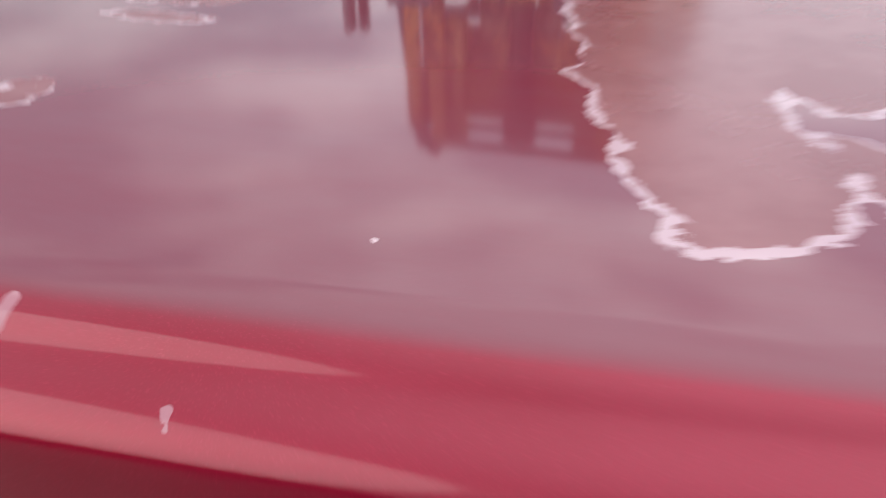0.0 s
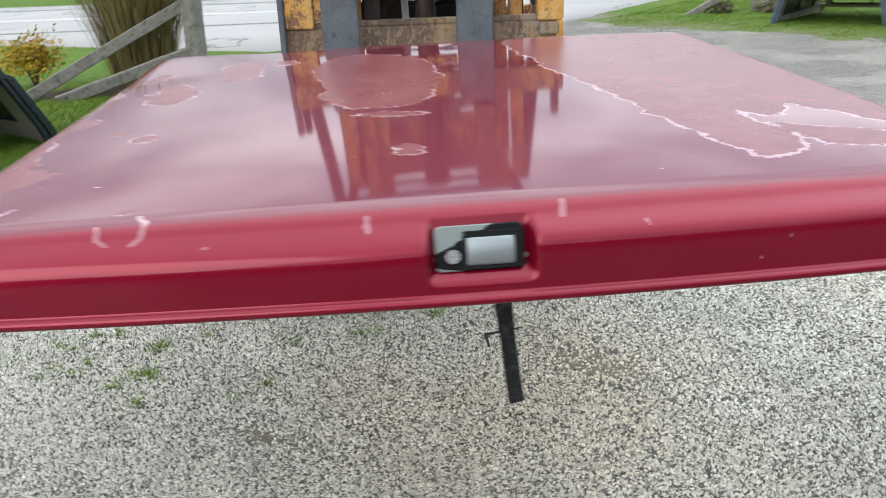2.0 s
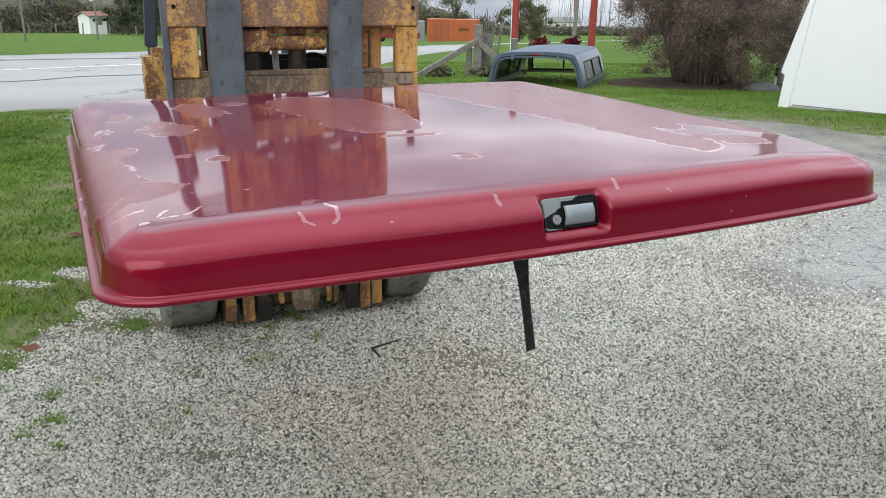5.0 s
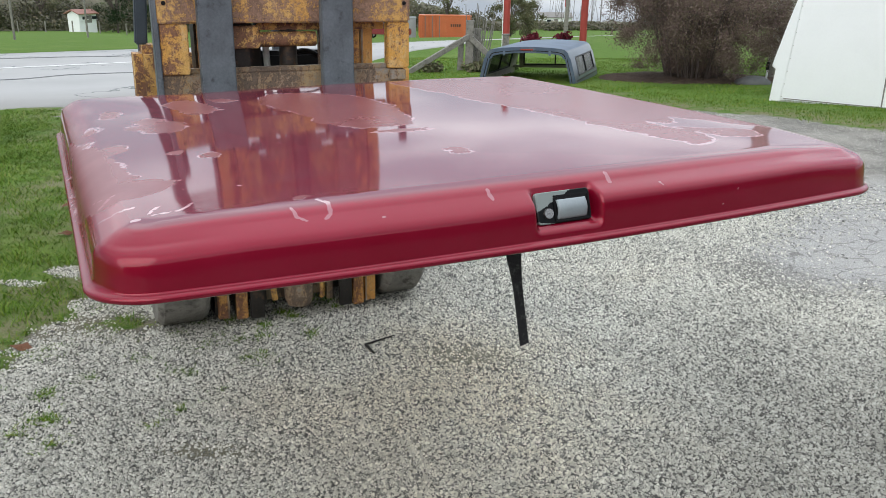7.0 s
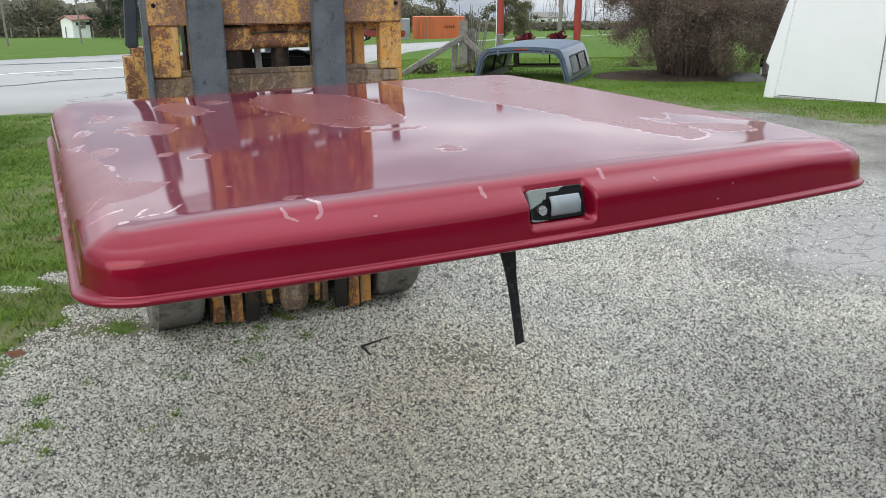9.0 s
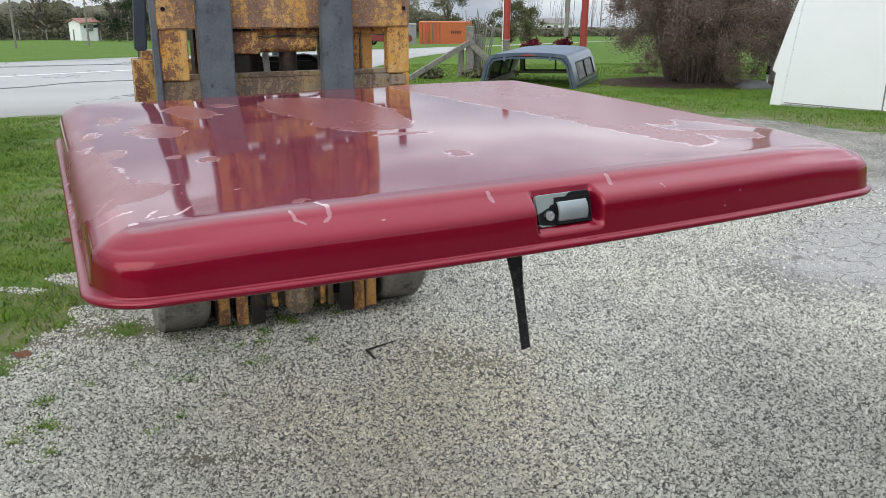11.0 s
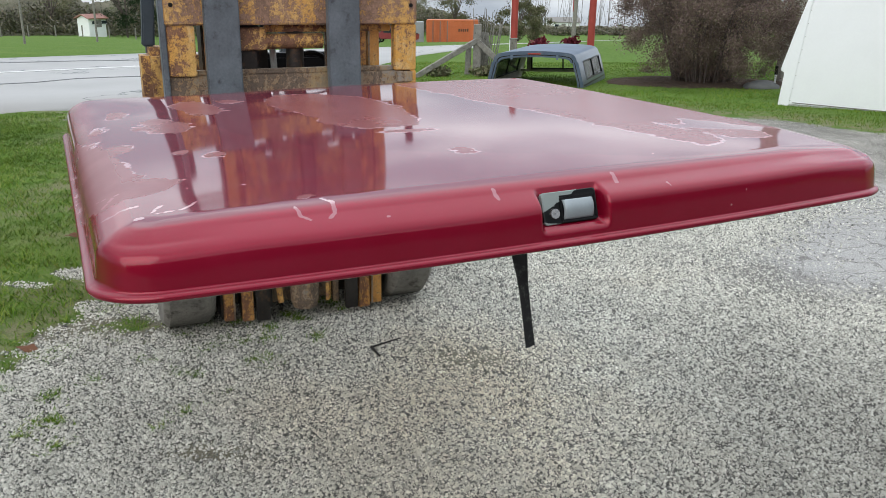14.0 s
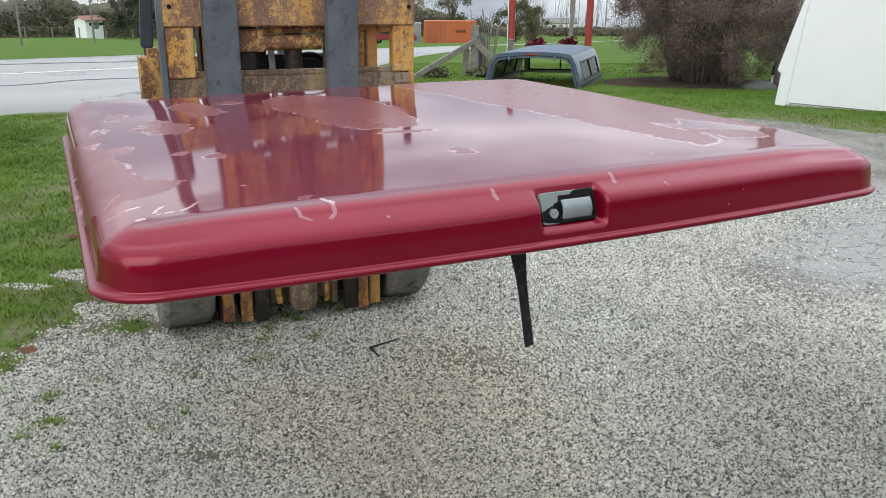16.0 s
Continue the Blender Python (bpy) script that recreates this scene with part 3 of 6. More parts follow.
# ---------------------------------------------------------------- ground, road
LOT = [(-9, -8), (-6, -2.2), (-3.4, 0.25), (-2.5, 1.3), (-2.2, 1.9), (-2.6, 3.0), (-4.0, 5.6), (-5.4, 7.5), (-6.5, 9.5), (-4, 13),
       (-3.3, 11.6), (-1.84, 11.35), (-0.8, 10.8), (0.2, 9.94), (0.82, 9.1), (1.8, 8.25), (2.36, 7.8), (3.0, 7.0), (6, 4.5), (14, 2), (25, -10), (-9, -40)]


ROAD_NEAR = [(-90, 12.2), (-6, 12.0), (-2, 9.8), (0.6, 10.4), (3, 13.5), (7.4, 19.8), (10.3, 22.8), (13.1, 26.5), (30, 45), (70, 85)]
ROAD_FAR = [(-90, 22.0), (-6, 22.6), (-2.7, 22.9), (0.7, 23.9), (3, 24.2), (9.5, 25.2), (11.8, 27.3), (14.6, 30.4), (32, 48.5), (72, 89)]


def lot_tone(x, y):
    """How pale the stones are: lighter in the dusty worn middle, raised further to offset the cover's shade, darker
    where they lie loose.
    """
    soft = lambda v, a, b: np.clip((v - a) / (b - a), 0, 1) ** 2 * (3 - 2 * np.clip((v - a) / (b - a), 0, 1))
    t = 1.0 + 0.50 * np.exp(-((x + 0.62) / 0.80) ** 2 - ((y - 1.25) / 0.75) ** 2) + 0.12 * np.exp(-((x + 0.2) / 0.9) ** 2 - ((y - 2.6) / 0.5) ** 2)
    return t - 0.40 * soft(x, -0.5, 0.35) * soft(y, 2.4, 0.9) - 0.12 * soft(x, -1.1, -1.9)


def lot_warm(x, y):
    return 0.72 * np.exp(-((x + 0.75) / 0.75) ** 2 - ((y - 1.15) / 0.85) ** 2) + 0.35 * np.exp(-((x - 0.1) / 0.6) ** 2 - ((y - 2.6) / 0.35) ** 2)


def make_ground():
    def axis(lo, a, b, hi, step, grow=1.16):
        mid = list(np.arange(a, b + 1e-6, step))
        left, right, d = [], [], step
        while (mid[0] if not left else left[-1]) > lo:
            d *= grow
            left.append((mid[0] if not left else left[-1]) - d)
        d = step
        while (mid[-1] if not right else right[-1]) < hi:
            d *= grow
            right.append((mid[-1] if not right else right[-1]) + d)
        return np.array(left[::-1] + mid + right)

    xs, ys = axis(-900, -8, 7, 900, 0.11), axis(-300, -2, 14, 1500, 0.11)
    X, Y = np.meshgrid(xs, ys)
    x, y = X.ravel(), Y.ravel()
    P = np.stack([x, y], 1)
    sd = poly_distance(P, LOT)
    close = (abs(x) < 12) & (y > -4) & (y < 18)
    wander = np.zeros(len(x))
    wander[close] = ragged(x[close], y[close]) * np.clip((3.0 - x[close]) / 3.0, 0.25, 1)
    rough = np.array([noise.noise(Vector((a * 1.7, b * 1.7, 0))) if abs(a) < 12 and -4 < b < 18 else 0.0 for a, b in P])
    z = fall(x, y) + rough * 0.012 + np.clip(sd, 0, 0.5) * 0.05
    edge = np.array([us(u, s) for u, s in ROAD_NEAR + ROAD_FAR[::-1]])
    z -= 0.30 * np.clip((-poly_distance(P, edge) - 0.25) / 0.3, 0, 1)
    nx, ny = len(xs), len(ys)
    i = np.arange(nx * ny).reshape(ny, nx)
    F = np.stack([i[:-1, :-1], i[:-1, 1:], i[1:, 1:], i[1:, :-1]], -1).reshape(-1, 4)
    ob = raw_mesh("ground", np.stack([x, y, z], 1), F, M_GROUND, smooth=True)
    put_float(ob, "lot", -sd - wander)
    spots = [(-0.69, 1.49, 0.26, 0.13), (-0.86, 0.80, 0.14, 0.10), (-1.45, 0.74, 0.20, 0.08), (-2.2, 1.62, 0.34, 0.12), (-2.55, 1.45, 0.3, 0.12)]
    put_float(ob, "dirt", sum(np.exp(-((x - a) / c) ** 2 - ((y - b) / e) ** 2) for a, b, c, e in spots))
    hard = np.clip(1.0 - (((x - 2.7) / 3.0) ** 2 + ((y - 3.35) / 1.75) ** 2), -1, 1)
    put_float(ob, "asphalt", hard)
    # bed darkened among the loose stones, for the shade in their gaps
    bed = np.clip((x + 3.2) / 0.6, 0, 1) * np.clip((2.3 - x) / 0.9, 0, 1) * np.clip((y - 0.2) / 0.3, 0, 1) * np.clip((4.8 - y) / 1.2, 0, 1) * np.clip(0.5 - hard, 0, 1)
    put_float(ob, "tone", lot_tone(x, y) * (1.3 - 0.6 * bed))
    tagged(ob, "pale gravel lot with mown lawn and old cracked asphalt", "ground", kind="structure")


make_ground()


def ribbon(name, near, far, lift, material, steps=6):
    """A sheet between two edges given as (u, s), laid on the land."""
    def fine(pts):
        pts = np.asarray(pts, float)
        return np.concatenate([pts[k] + (pts[k + 1] - pts[k]) * np.linspace(0, 1, steps, endpoint=False)[:, None] for k in range(len(pts) - 1)] + [pts[-1:]])
    a, b = fine(near), fine(far)
    V, cols = [], 7
    for p, q in zip(a, b):
        for k in range(cols):
            u, s = p + (q - p) * k / (cols - 1)
            x, y = us(u, s)
            V.append((x, y, float(fall(x, y)) + lift))
    n = len(a)
    i = np.arange(n * cols).reshape(n, cols)
    F = np.stack([i[:-1, :-1], i[1:, :-1], i[1:, 1:], i[:-1, 1:]], -1).reshape(-1, 4)
    ob = raw_mesh(name, V, F, material, smooth=True)
    so = ob.modifiers.new("thickness", "SOLIDIFY")
    so.thickness, so.offset = (0.25 if name == "road" else 0.003), -1
    return ob


road = ribbon("road", ROAD_NEAR, ROAD_FAR, 0.03, M_ROAD)
tagged(road, "pale grey two-lane road with a wide paved entrance", "road", kind="structure")
line = ribbon("road_line", [(-90, 16.4), (-2.5, 17.0), (0.2, 17.9), (6, 20.6)], [(-90, 16.62), (-2.5, 17.22), (0.2, 18.12), (6, 20.8)], 0.036, M_LINE)
M_SEAM = plain("dark_crack_filler", (0.13, 0.135, 0.135), 0.8, 0, 0.35, 2.5, 30)
for near, far in (([(-14, 13.75), (-6, 13.9), (-2.2, 14.15), (-1.7, 14.30), (-1.1, 14.86), (-0.6, 14.95), (0.8, 14.94)], 0.13), ([(-60, 20.4), (-2.5, 20.5), (-1.1, 20.55), (0.4, 20.35), (2.0, 20.8)], 0.22)):
    seam = ribbon("road_seam", near, [(u, w + far) for u, w in near], 0.036, M_SEAM)
    tagged(seam, "dark uneven crack line along the pale road", "road marking", kind="structure")
tagged(line, "worn white edge line painted on the road", "road marking", kind="structure")


# ---------------------------------------------------------------- the lifted bed cover
HALF, LONG = 0.80, 1.63
HANDLE_U = -0.030


def crown(u, v):
    """Height of the cover's gently domed top above its lip."""
    a, b = np.clip(np.asarray(u) / HALF, -1, 1), (np.asarray(v) - LONG / 2) / (LONG / 2)
    return 0.098 + 0.030 * (1 - a * a) ** 0.8 * (1 - 0.75 * np.abs(b) ** 2.6)


def outline(n):
    """The cover's rounded outline with a slightly bowed rear edge: points and inward normals."""
    r, q = 0.095, 0.078
    pts = []
    segs = [((-HALF + r, 0), (HALF - r, 0)), ((HALF, r), (HALF, LONG - q)), ((HALF - q, LONG), (-HALF + q, LONG)), ((-HALF, LONG - q), (-HALF, r))]
    arcs = [((HALF - r, r), -90, r), ((HALF - q, LONG - q), 0, q), ((-HALF + q, LONG - q), 90, q), ((-HALF + r, r), 180, r)]
    for (a, b), (c, a0, bend) in zip(segs, arcs):
        a, b = np.array(a), np.array(b)
        m = max(8, int(np.hypot(*(b - a)) / 6.3 * n * (2.0 if a0 == -90 else 0.6)))
        nn = np.array([-(b - a)[1], (b - a)[0]]) / np.hypot(*(b - a))
        for t in np.linspace(0, 1, m, endpoint=False):
            pts.append((*(a + (b - a) * t), *nn))
        for t in np.linspace(0, 1, 11, endpoint=False):
            g = radians(a0 + 90 * t)
            pts.append((c[0] + bend * math.cos(g), c[1] + bend * math.sin(g), -math.cos(g), -math.sin(g)))
    out = np.array(pts)
    w = np.clip(1 - out[:, 1] / 0.3, 0, 1)
    out[:, 1] += w * 0.035 * (out[:, 0] / HALF) ** 2
    out[:, 0] *= np.where(out[:, 0] > 0, 0.990, 1.0 + 0.042 * np.clip(out[:, 1] / LONG, 0, 1))
    return out


def make_cover():
    ol = outline(1000)
    n = len(ol)
    # lip, flange roll, lower face; then a crease and a slope along the rear, a plain round at corners and sides
    lip = [(0.000, 0.000), (-0.003, 0.002), (-0.0045, 0.006), (-0.003, 0.010), (0.001, 0.0125), (0.0045, 0.0145)]
    rear = lip + [(0.0052, 0.0200), (0.0066, 0.0360), (0.0082, 0.0485), (0.0098, 0.0568), (0.0118, 0.0622), (0.0145, 0.0662), (0.0182, 0.0700), (0.0232, 0.0740),
                  (0.0300, 0.0789), (0.0370, 0.0833), (0.0440, 0.0873), (0.0490, 0.0900), (0.0535, 0.0927), (0.0590, 0.0952), (0.0670, 0.0974), (0.0790, 0.0991), (0.0970, 0.100)]
    corner = lip + [(0.0054, 0.0205), (0.0069, 0.0340), (0.0088, 0.0465), (0.0110, 0.0560), (0.0134, 0.0612), (0.0164, 0.0652), (0.0204, 0.0688), (0.0260, 0.0728),
                    (0.0330, 0.0764), (0.0385, 0.0810), (0.0440, 0.0853), (0.0485, 0.0886), (0.0530, 0.0914), (0.0580, 0.0942), (0.0650, 0.0964), (0.0780, 0.0988), (0.095, 0.100)]
    side = lip + [(0.0105, 0.0195), (0.0122, 0.0310), (0.0134, 0.0415), (0.0146, 0.0510), (0.0158, 0.0585), (0.0176, 0.0650), (0.0204, 0.0710), (0.0246, 0.0765),
                  (0.0303, 0.0814), (0.0365, 0.0856), (0.0435, 0.0894), (0.0510, 0.0928), (0.0590, 0.0954), (0.0672, 0.0974), (0.0750, 0.0988), (0.0830, 0.0996), (0.092, 0.100)]

    def finer(p):
        """Three steps along each stretch of a profile, eased through its points."""
        p = np.array(p)
        out = []
        for k in range(len(p) - 1):
            a, b, c, d = p[max(0, k - 1)], p[k], p[k + 1], p[min(len(p) - 1, k + 2)]
            for t in (0.0, 1 / 3, 2 / 3):
                out.append(b + 0.5 * t * (c - a + t * (2 * a - 5 * b + 4 * c - d + t * (3 * (b - c) + d - a))))
        return out + [p[-1]]
    count = min(len(rear), len(corner), len(side))
    rear, corner, side = (finer(p[:count]) for p in (rear, corner, side))
    rings = []
    cu, cv = 0.0, LONG / 2
    step = lambda q: q * q * (3 - 2 * q)
    w_rear = step(np.clip(ol[:, 3] * 1.25 - 0.25, 0, 1)) * step(np.clip((HALF - 0.085 - abs(ol[:, 0])) / 0.17, 0, 1))
    w_side = step(np.clip((np.maximum(abs(ol[:, 2]), -ol[:, 3]) - 0.55) / 0.45, 0, 1))
    w_round = 1 - w_rear - w_side
    for (d1, h1), (d2, h2), (d3, h3) in zip(rear, corner, side):
        d, h = w_rear * d1 + w_round * d2 + w_side * d3, w_rear * h1 + w_round * h2 + w_side * h3
        p = ol[:, :2] + ol[:, 2:] * np.minimum(d, 0.065)[:, None]
        p = np.array([cu, cv]) + (p - [cu, cv]) * (1 - np.maximum(0, d - 0.065) / 0.8)[:, None]
        f = np.clip((h - 0.05) / 0.05, 0, 1)
        z = h + f * f * (crown(p[:, 0], p[:, 1]) - 0.1)
        rings.append(np.column_stack([p, z]))
    last = rings[-1][:, :2]
    steps = 66
    turn = np.arctan2((last[:, 1] - cv) / (LONG / 2), (last[:, 0] - cu) / HALF)
    oval = np.column_stack([0.75 * HALF * np.cos(turn), 0.75 * LONG / 2 * np.sin(turn)])
    for j in range(1, steps):
        s = (j / steps) ** 1.3
        t = 1 - s
        p = np.array([cu, cv]) + ((last - [cu, cv]) * (1 - s) + oval * s) * t
        rings.append(np.column_stack([p, crown(p[:, 0], p[:, 1])]))
    V = np.concatenate(rings)
    ease = lambda q: np.clip(q, 0, 1) ** 2 * (3 - 2 * np.clip(q, 0, 1))
    # the crease over the rear face runs a little higher past the latch
    V[:, 2] += (0.0035 + 0.0055 * ease((V[:, 0] + 0.20) / 0.25)) * ease((V[:, 2] - 0.025) / 0.04) * ease((0.098 - V[:, 2]) / 0.03) * ease((0.13 - V[:, 1]) / 0.05)
    # the rear corners sag a little below the rest of the top
    near = ease((0.30 - V[:, 1]) / 0.30) * np.clip(V[:, 2] / 0.095 - 0.2, 0, 1)
    V[:, 2] -= near * (0.016 * ease((V[:, 0] - 0.52) / 0.30) + 0.006 * ease((-V[:, 0] - 0.58) / 0.24))
    # and the far corner stands up a little
    V[:, 2] += 0.013 * ease((V[:, 1] - 1.15) / 0.4) * ease((-V[:, 0] - 0.40) / 0.35) * np.clip(V[:, 2] / 0.095 - 0.2, 0, 1)
    # the shallow pocket for the latch, pressed into the rear slope
    u, v, z = V.T
    wu = np.clip((0.0690 - abs(u - HANDLE_U - 0.0065)) / 0.0125, 0, 1)
    wz = np.clip((z - 0.0300) / 0.005, 0, 1) * np.clip((0.104 - z) / 0.006, 0, 1) * (v < 0.2)
    plane = 0.0395 + (z - 0.063) * 0.325
    w = wu * wu * (3 - 2 * wu) * wz
    V[:, 1] = v + w * np.maximum(0, plane - v)
    m = len(rings)
    i = np.arange(m * n).reshape(m, n)
    nxt = np.roll(i, -1, 1)
    F = np.stack([i[:-1], nxt[:-1], nxt[1:], i[1:]], -1).reshape(-1, 4)
    # the middle closes to one point
    V = np.vstack([V, [cu, cv, crown(cu, cv)]])
    root = thing("tonneau_cover", pose(-0.4326, 0.0217, 0.936, -0.65, -1.1, TURNED), "burgundy fibreglass truck bed cover with peeling clear coat, carried on forks", "truck bed cover")
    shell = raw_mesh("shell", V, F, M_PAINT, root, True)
    tip = bmesh.new()
    tip.from_mesh(shell.data)
    tip.verts.ensure_lookup_table()
    for a, b in zip(i[-1], nxt[-1]):
        tip.faces.new((tip.verts[int(a)], tip.verts[int(b)], tip.verts[m * n])).smooth = True
    tip.to_mesh(shell.data)
    tip.free()
    P = np.column_stack([V[:, 0], V[:, 1] + np.minimum(0, V[:, 2] - 0.093)])
    patches = [
        [(0.19, 1.50), (0.19, 1.30), (0.205, 1.10), (0.225, 0.87), (0.285, 0.61), (0.305, 0.47), (0.32, 0.335), (0.355, 0.245), (0.39, 0.165), (0.425, 0.165), (0.46, 0.21), (0.475, 0.28), (0.452, 0.40),
         (0.449, 0.46), (0.477, 0.39), (0.508, 0.39), (0.56, 0.49), (0.64, 0.355), (0.70, 0.30), (0.765, 0.36), (0.765, 1.50), (0.5, 1.56)],
        [(0.475, 0.345), (0.54, 0.312), (0.588, 0.31), (0.635, 0.26), (0.605, 0.213), (0.57, 0.197), (0.538, 0.207), (0.508, 0.222), (0.487, 0.27)],
        [(-0.292, 1.225), (-0.242, 1.337), (-0.131, 1.301), (-0.047, 1.148), (-0.026, 1.035), (-0.015, 0.90), (-0.030, 0.77), (-0.040, 0.673), (-0.086, 0.59), (-0.158, 0.605),
         (-0.197, 0.607), (-0.242, 0.654), (-0.265, 0.734), (-0.266, 0.857), (-0.292, 0.985), (-0.309, 1.091)],
        [(-0.554, 1.271), (-0.518, 1.351), (-0.471, 1.347), (-0.445, 1.256), (-0.428, 1.078), (-0.465, 1.032), (-0.508, 1.024), (-0.528, 1.086), (-0.526, 1.163), (-0.55, 1.211)],
        [(-0.645, 1.031), (-0.614, 1.07), (-0.572, 1.015), (-0.543, 0.917), (-0.551, 0.832), (-0.576, 0.81), (-0.635, 0.84), (-0.647, 0.915)],
        [(-0.424, 1.318), (-0.378, 1.327), (-0.344, 1.228), (-0.384, 1.202), (-0.42, 1.265)],
        [(-0.80, 1.00), (-0.772, 0.85), (-0.742, 0.72), (-0.725, 0.62), (-0.706, 0.50), (-0.700, 0.425), (-0.692, 0.39), (-0.655, 0.364), (-0.617, 0.342), (-0.629, 0.301), (-0.655, 0.28), (-0.70, 0.26), (-0.743, 0.25), (-0.785, 0.25), (-0.81, 0.518)]]
    peel = np.full(len(P), 9.0)
    for poly in patches:
        peel = np.minimum(peel, poly_distance(P, poly))
    for a, b, ra, rb in [(-0.096, 0.305, 0.024, 0.026), (-0.75, 0.985, 0.026, 0.045), (-0.715, 0.69, 0.032, 0.055), (-0.69, 1.19, 0.026, 0.055), (-0.605, 0.575, 0.02, 0.03),
                         (-0.545, 0.51, 0.02, 0.022), (-0.765, 0.84, 0.02, 0.03), (-0.12, 0.535, 0.05, 0.018), (-0.47, 0.12, 0.012, 0.01), (-0.66, 0.95, 0.012, 0.03)]:
        e = np.hypot((P[:, 0] - a) / ra, (P[:, 1] - b) / rb)
        peel = np.minimum(peel, (e - 1) * min(ra, rb))
    chip = np.full(len(P), 9.0)
    for wdt, pts in [(0.0032, [(-0.772, 0.317), (-0.741, 0.308), (-0.750, 0.296), (-0.768, 0.263)]), (0.0045, [(-0.769, 0.192), (-0.745, 0.199), (-0.718, 0.201)]),
                     (0.0028, [(-0.699, 0.151), (-0.686, 0.180), (-0.673, 0.181)]), (0.0032, [(-0.694, 0.143), (-0.654, 0.144), (-0.637, 0.163), (-0.630, 0.178)]), (0.0062, [(-0.723, 0.131), (-0.718, 0.131)]),
                     (0.0030, [(-0.494, 0.082), (-0.490, 0.062), (-0.476, 0.046)]), (0.0040, [(-0.446, 0.100), (-0.434, 0.082), (-0.437, 0.058), (-0.446, 0.046)]), (0.0038, [(-0.161, 0.058), (-0.159, 0.034)]), (0.0040, [(0.083, 0.064), (0.079, 0.042)]),
                     (0.0020, [(0.180, 0.022), (0.182, 0.010)]), (0.0018, [(0.356, -0.024), (0.359, -0.019)]), (0.0026, [(0.233, 0.143), (0.235, 0.141)]), (0.0022, [(0.32, -0.05), (0.321, -0.05)]),
                     (0.0030, [(-0.181, 0.288), (-0.170, 0.290)]), (0.0026, [(-0.357, 0.028), (-0.355, 0.028)]), (0.0022, [(-0.582, 0.244), (-0.578, 0.246)]), (0.0030, [(-0.634, 0.262), (-0.625, 0.270)]),
                     (0.0024, [(-0.545, 0.24), (-0.538, 0.241)]), (0.0022, [(-0.034, 0.238), (-0.030, 0.238)])]:
        chip = np.minimum(chip, line_distance(P, pts) - wdt)
    put_float(shell, "peel", peel)
    put_float(shell, "chip", chip)
    # liner under the shell, a hand's width up from the lip; pale to bounce light below
    inner = []
    for d, h in [(0.004, 0.0), (0.030, 0.0), (0.034, 0.05), (0.075, 0.078)]:
        inner.append(np.column_stack([ol[:, :2] + ol[:, 2:] * d, np.full(n, h)]))
    for j in range(1, 14):
        p = np.array([cu, cv]) + (inner[3][:, :2] - [cu, cv]) * (1 - j / 14)
        inner.append(np.column_stack([p, crown(p[:, 0], p[:, 1]) - 0.02]))
    W = np.concatenate(inner)
    i = np.arange(len(inner) * n).reshape(len(inner), n)
    nxt = np.roll(i, -1, 1)
    raw_mesh("liner", W, np.stack([i[:-1], i[1:], nxt[1:], nxt[:-1]], -1).reshape(-1, 4), M_UNDER, root, True)

    # latch: rounded plate in the pocket, a sunk well with its paddle, a lock
    def rounded(w, h, r, y0, y1, soft=0.0012):
        bm = bmesh.new()
        ring = [((w - r) * sx + r * math.cos(radians(a0 + k)), (h - r) * sz + r * math.sin(radians(a0 + k))) for sx, sz, a0 in ((1, 1, 0), (-1, 1, 90), (-1, -1, 180), (1, -1, 270)) for k in (0, 30, 60, 90)]
        lay = [[bm.verts.new((x * q, y, z * q)) for x, z in ring] for q, y in ((1.0, y1), (1.0, y0 + soft), (1 - soft / h, y0))]
        for A, B in zip(lay, lay[1:]):
            for k in range(16):
                bm.faces.new((A[k], A[(k + 1) % 16], B[(k + 1) % 16], B[k]))
        bm.faces.new(lay[0][::-1])
        bm.faces.new(lay[-1])
        bmesh.ops.recalc_face_normals(bm, faces=bm.faces)
        return bm
    plate = part("latch_plate", rounded(0.0545, 0.0280, 0.007, -0.006, 0.005), M_LATCH, root, "black latch plate with paint flaked to grey")
    plate.matrix_local = pose(HANDLE_U + 0.0048, 0.0345, 0.0620, -18, 0, 0)
    bm = bmesh.new()
    for x0, x1, z0, z1 in [(-0.021, 0.0515, 0.0170, 0.0205), (-0.021, 0.0515, -0.0262, -0.0232), (-0.021, -0.0175, -0.0232, 0.0170), (0.0480, 0.0515, -0.0232, 0.0170)]:
        box(bm, x0, x1, -0.0092, -0.0055, z0, z1, 0.0012)
    part("paddle_rim", bm, M_BLACK, plate, "glossy black raised rim")
    part("paddle_well", boxed(-0.0174, 0.0479, -0.0066, -0.0058, -0.0231, 0.0169, 0), M_BLACK, plate)
    # the paddle bulges and curls in at its foot
    bm = bmesh.new()
    rows = []
    for k in range(13):
        a = k / 12
        z, y = 0.0125 - 0.034 * a, -0.0085 - 0.0085 * math.sin(math.pi * min(1.0, a * 0.86 + 0.12)) ** 0.8
        rows.append([bm.verts.new((x, y + e, z)) for x, e in ((-0.0165, 0.0055), (-0.0155, 0.001), (-0.0135, 0), (0.0395, 0), (0.0415, 0.001), (0.0425, 0.0055))])
    for A, B in zip(rows, rows[1:]):
        for k in range(5):
            bm.faces.new((A[k], A[k + 1], B[k + 1], B[k]))
    for R in (rows[0], rows[-1]):
        back = [bm.verts.new((v.co.x, -0.0067, v.co.z)) for v in R]
        for k in range(5):
            bm.faces.new((R[k], R[k + 1], back[k + 1], back[k]))
    bmesh.ops.recalc_face_normals(bm, faces=bm.faces)
    part("paddle", bm, M_PADDLE, plate, "smooth silver-grey paddle", smooth=True)
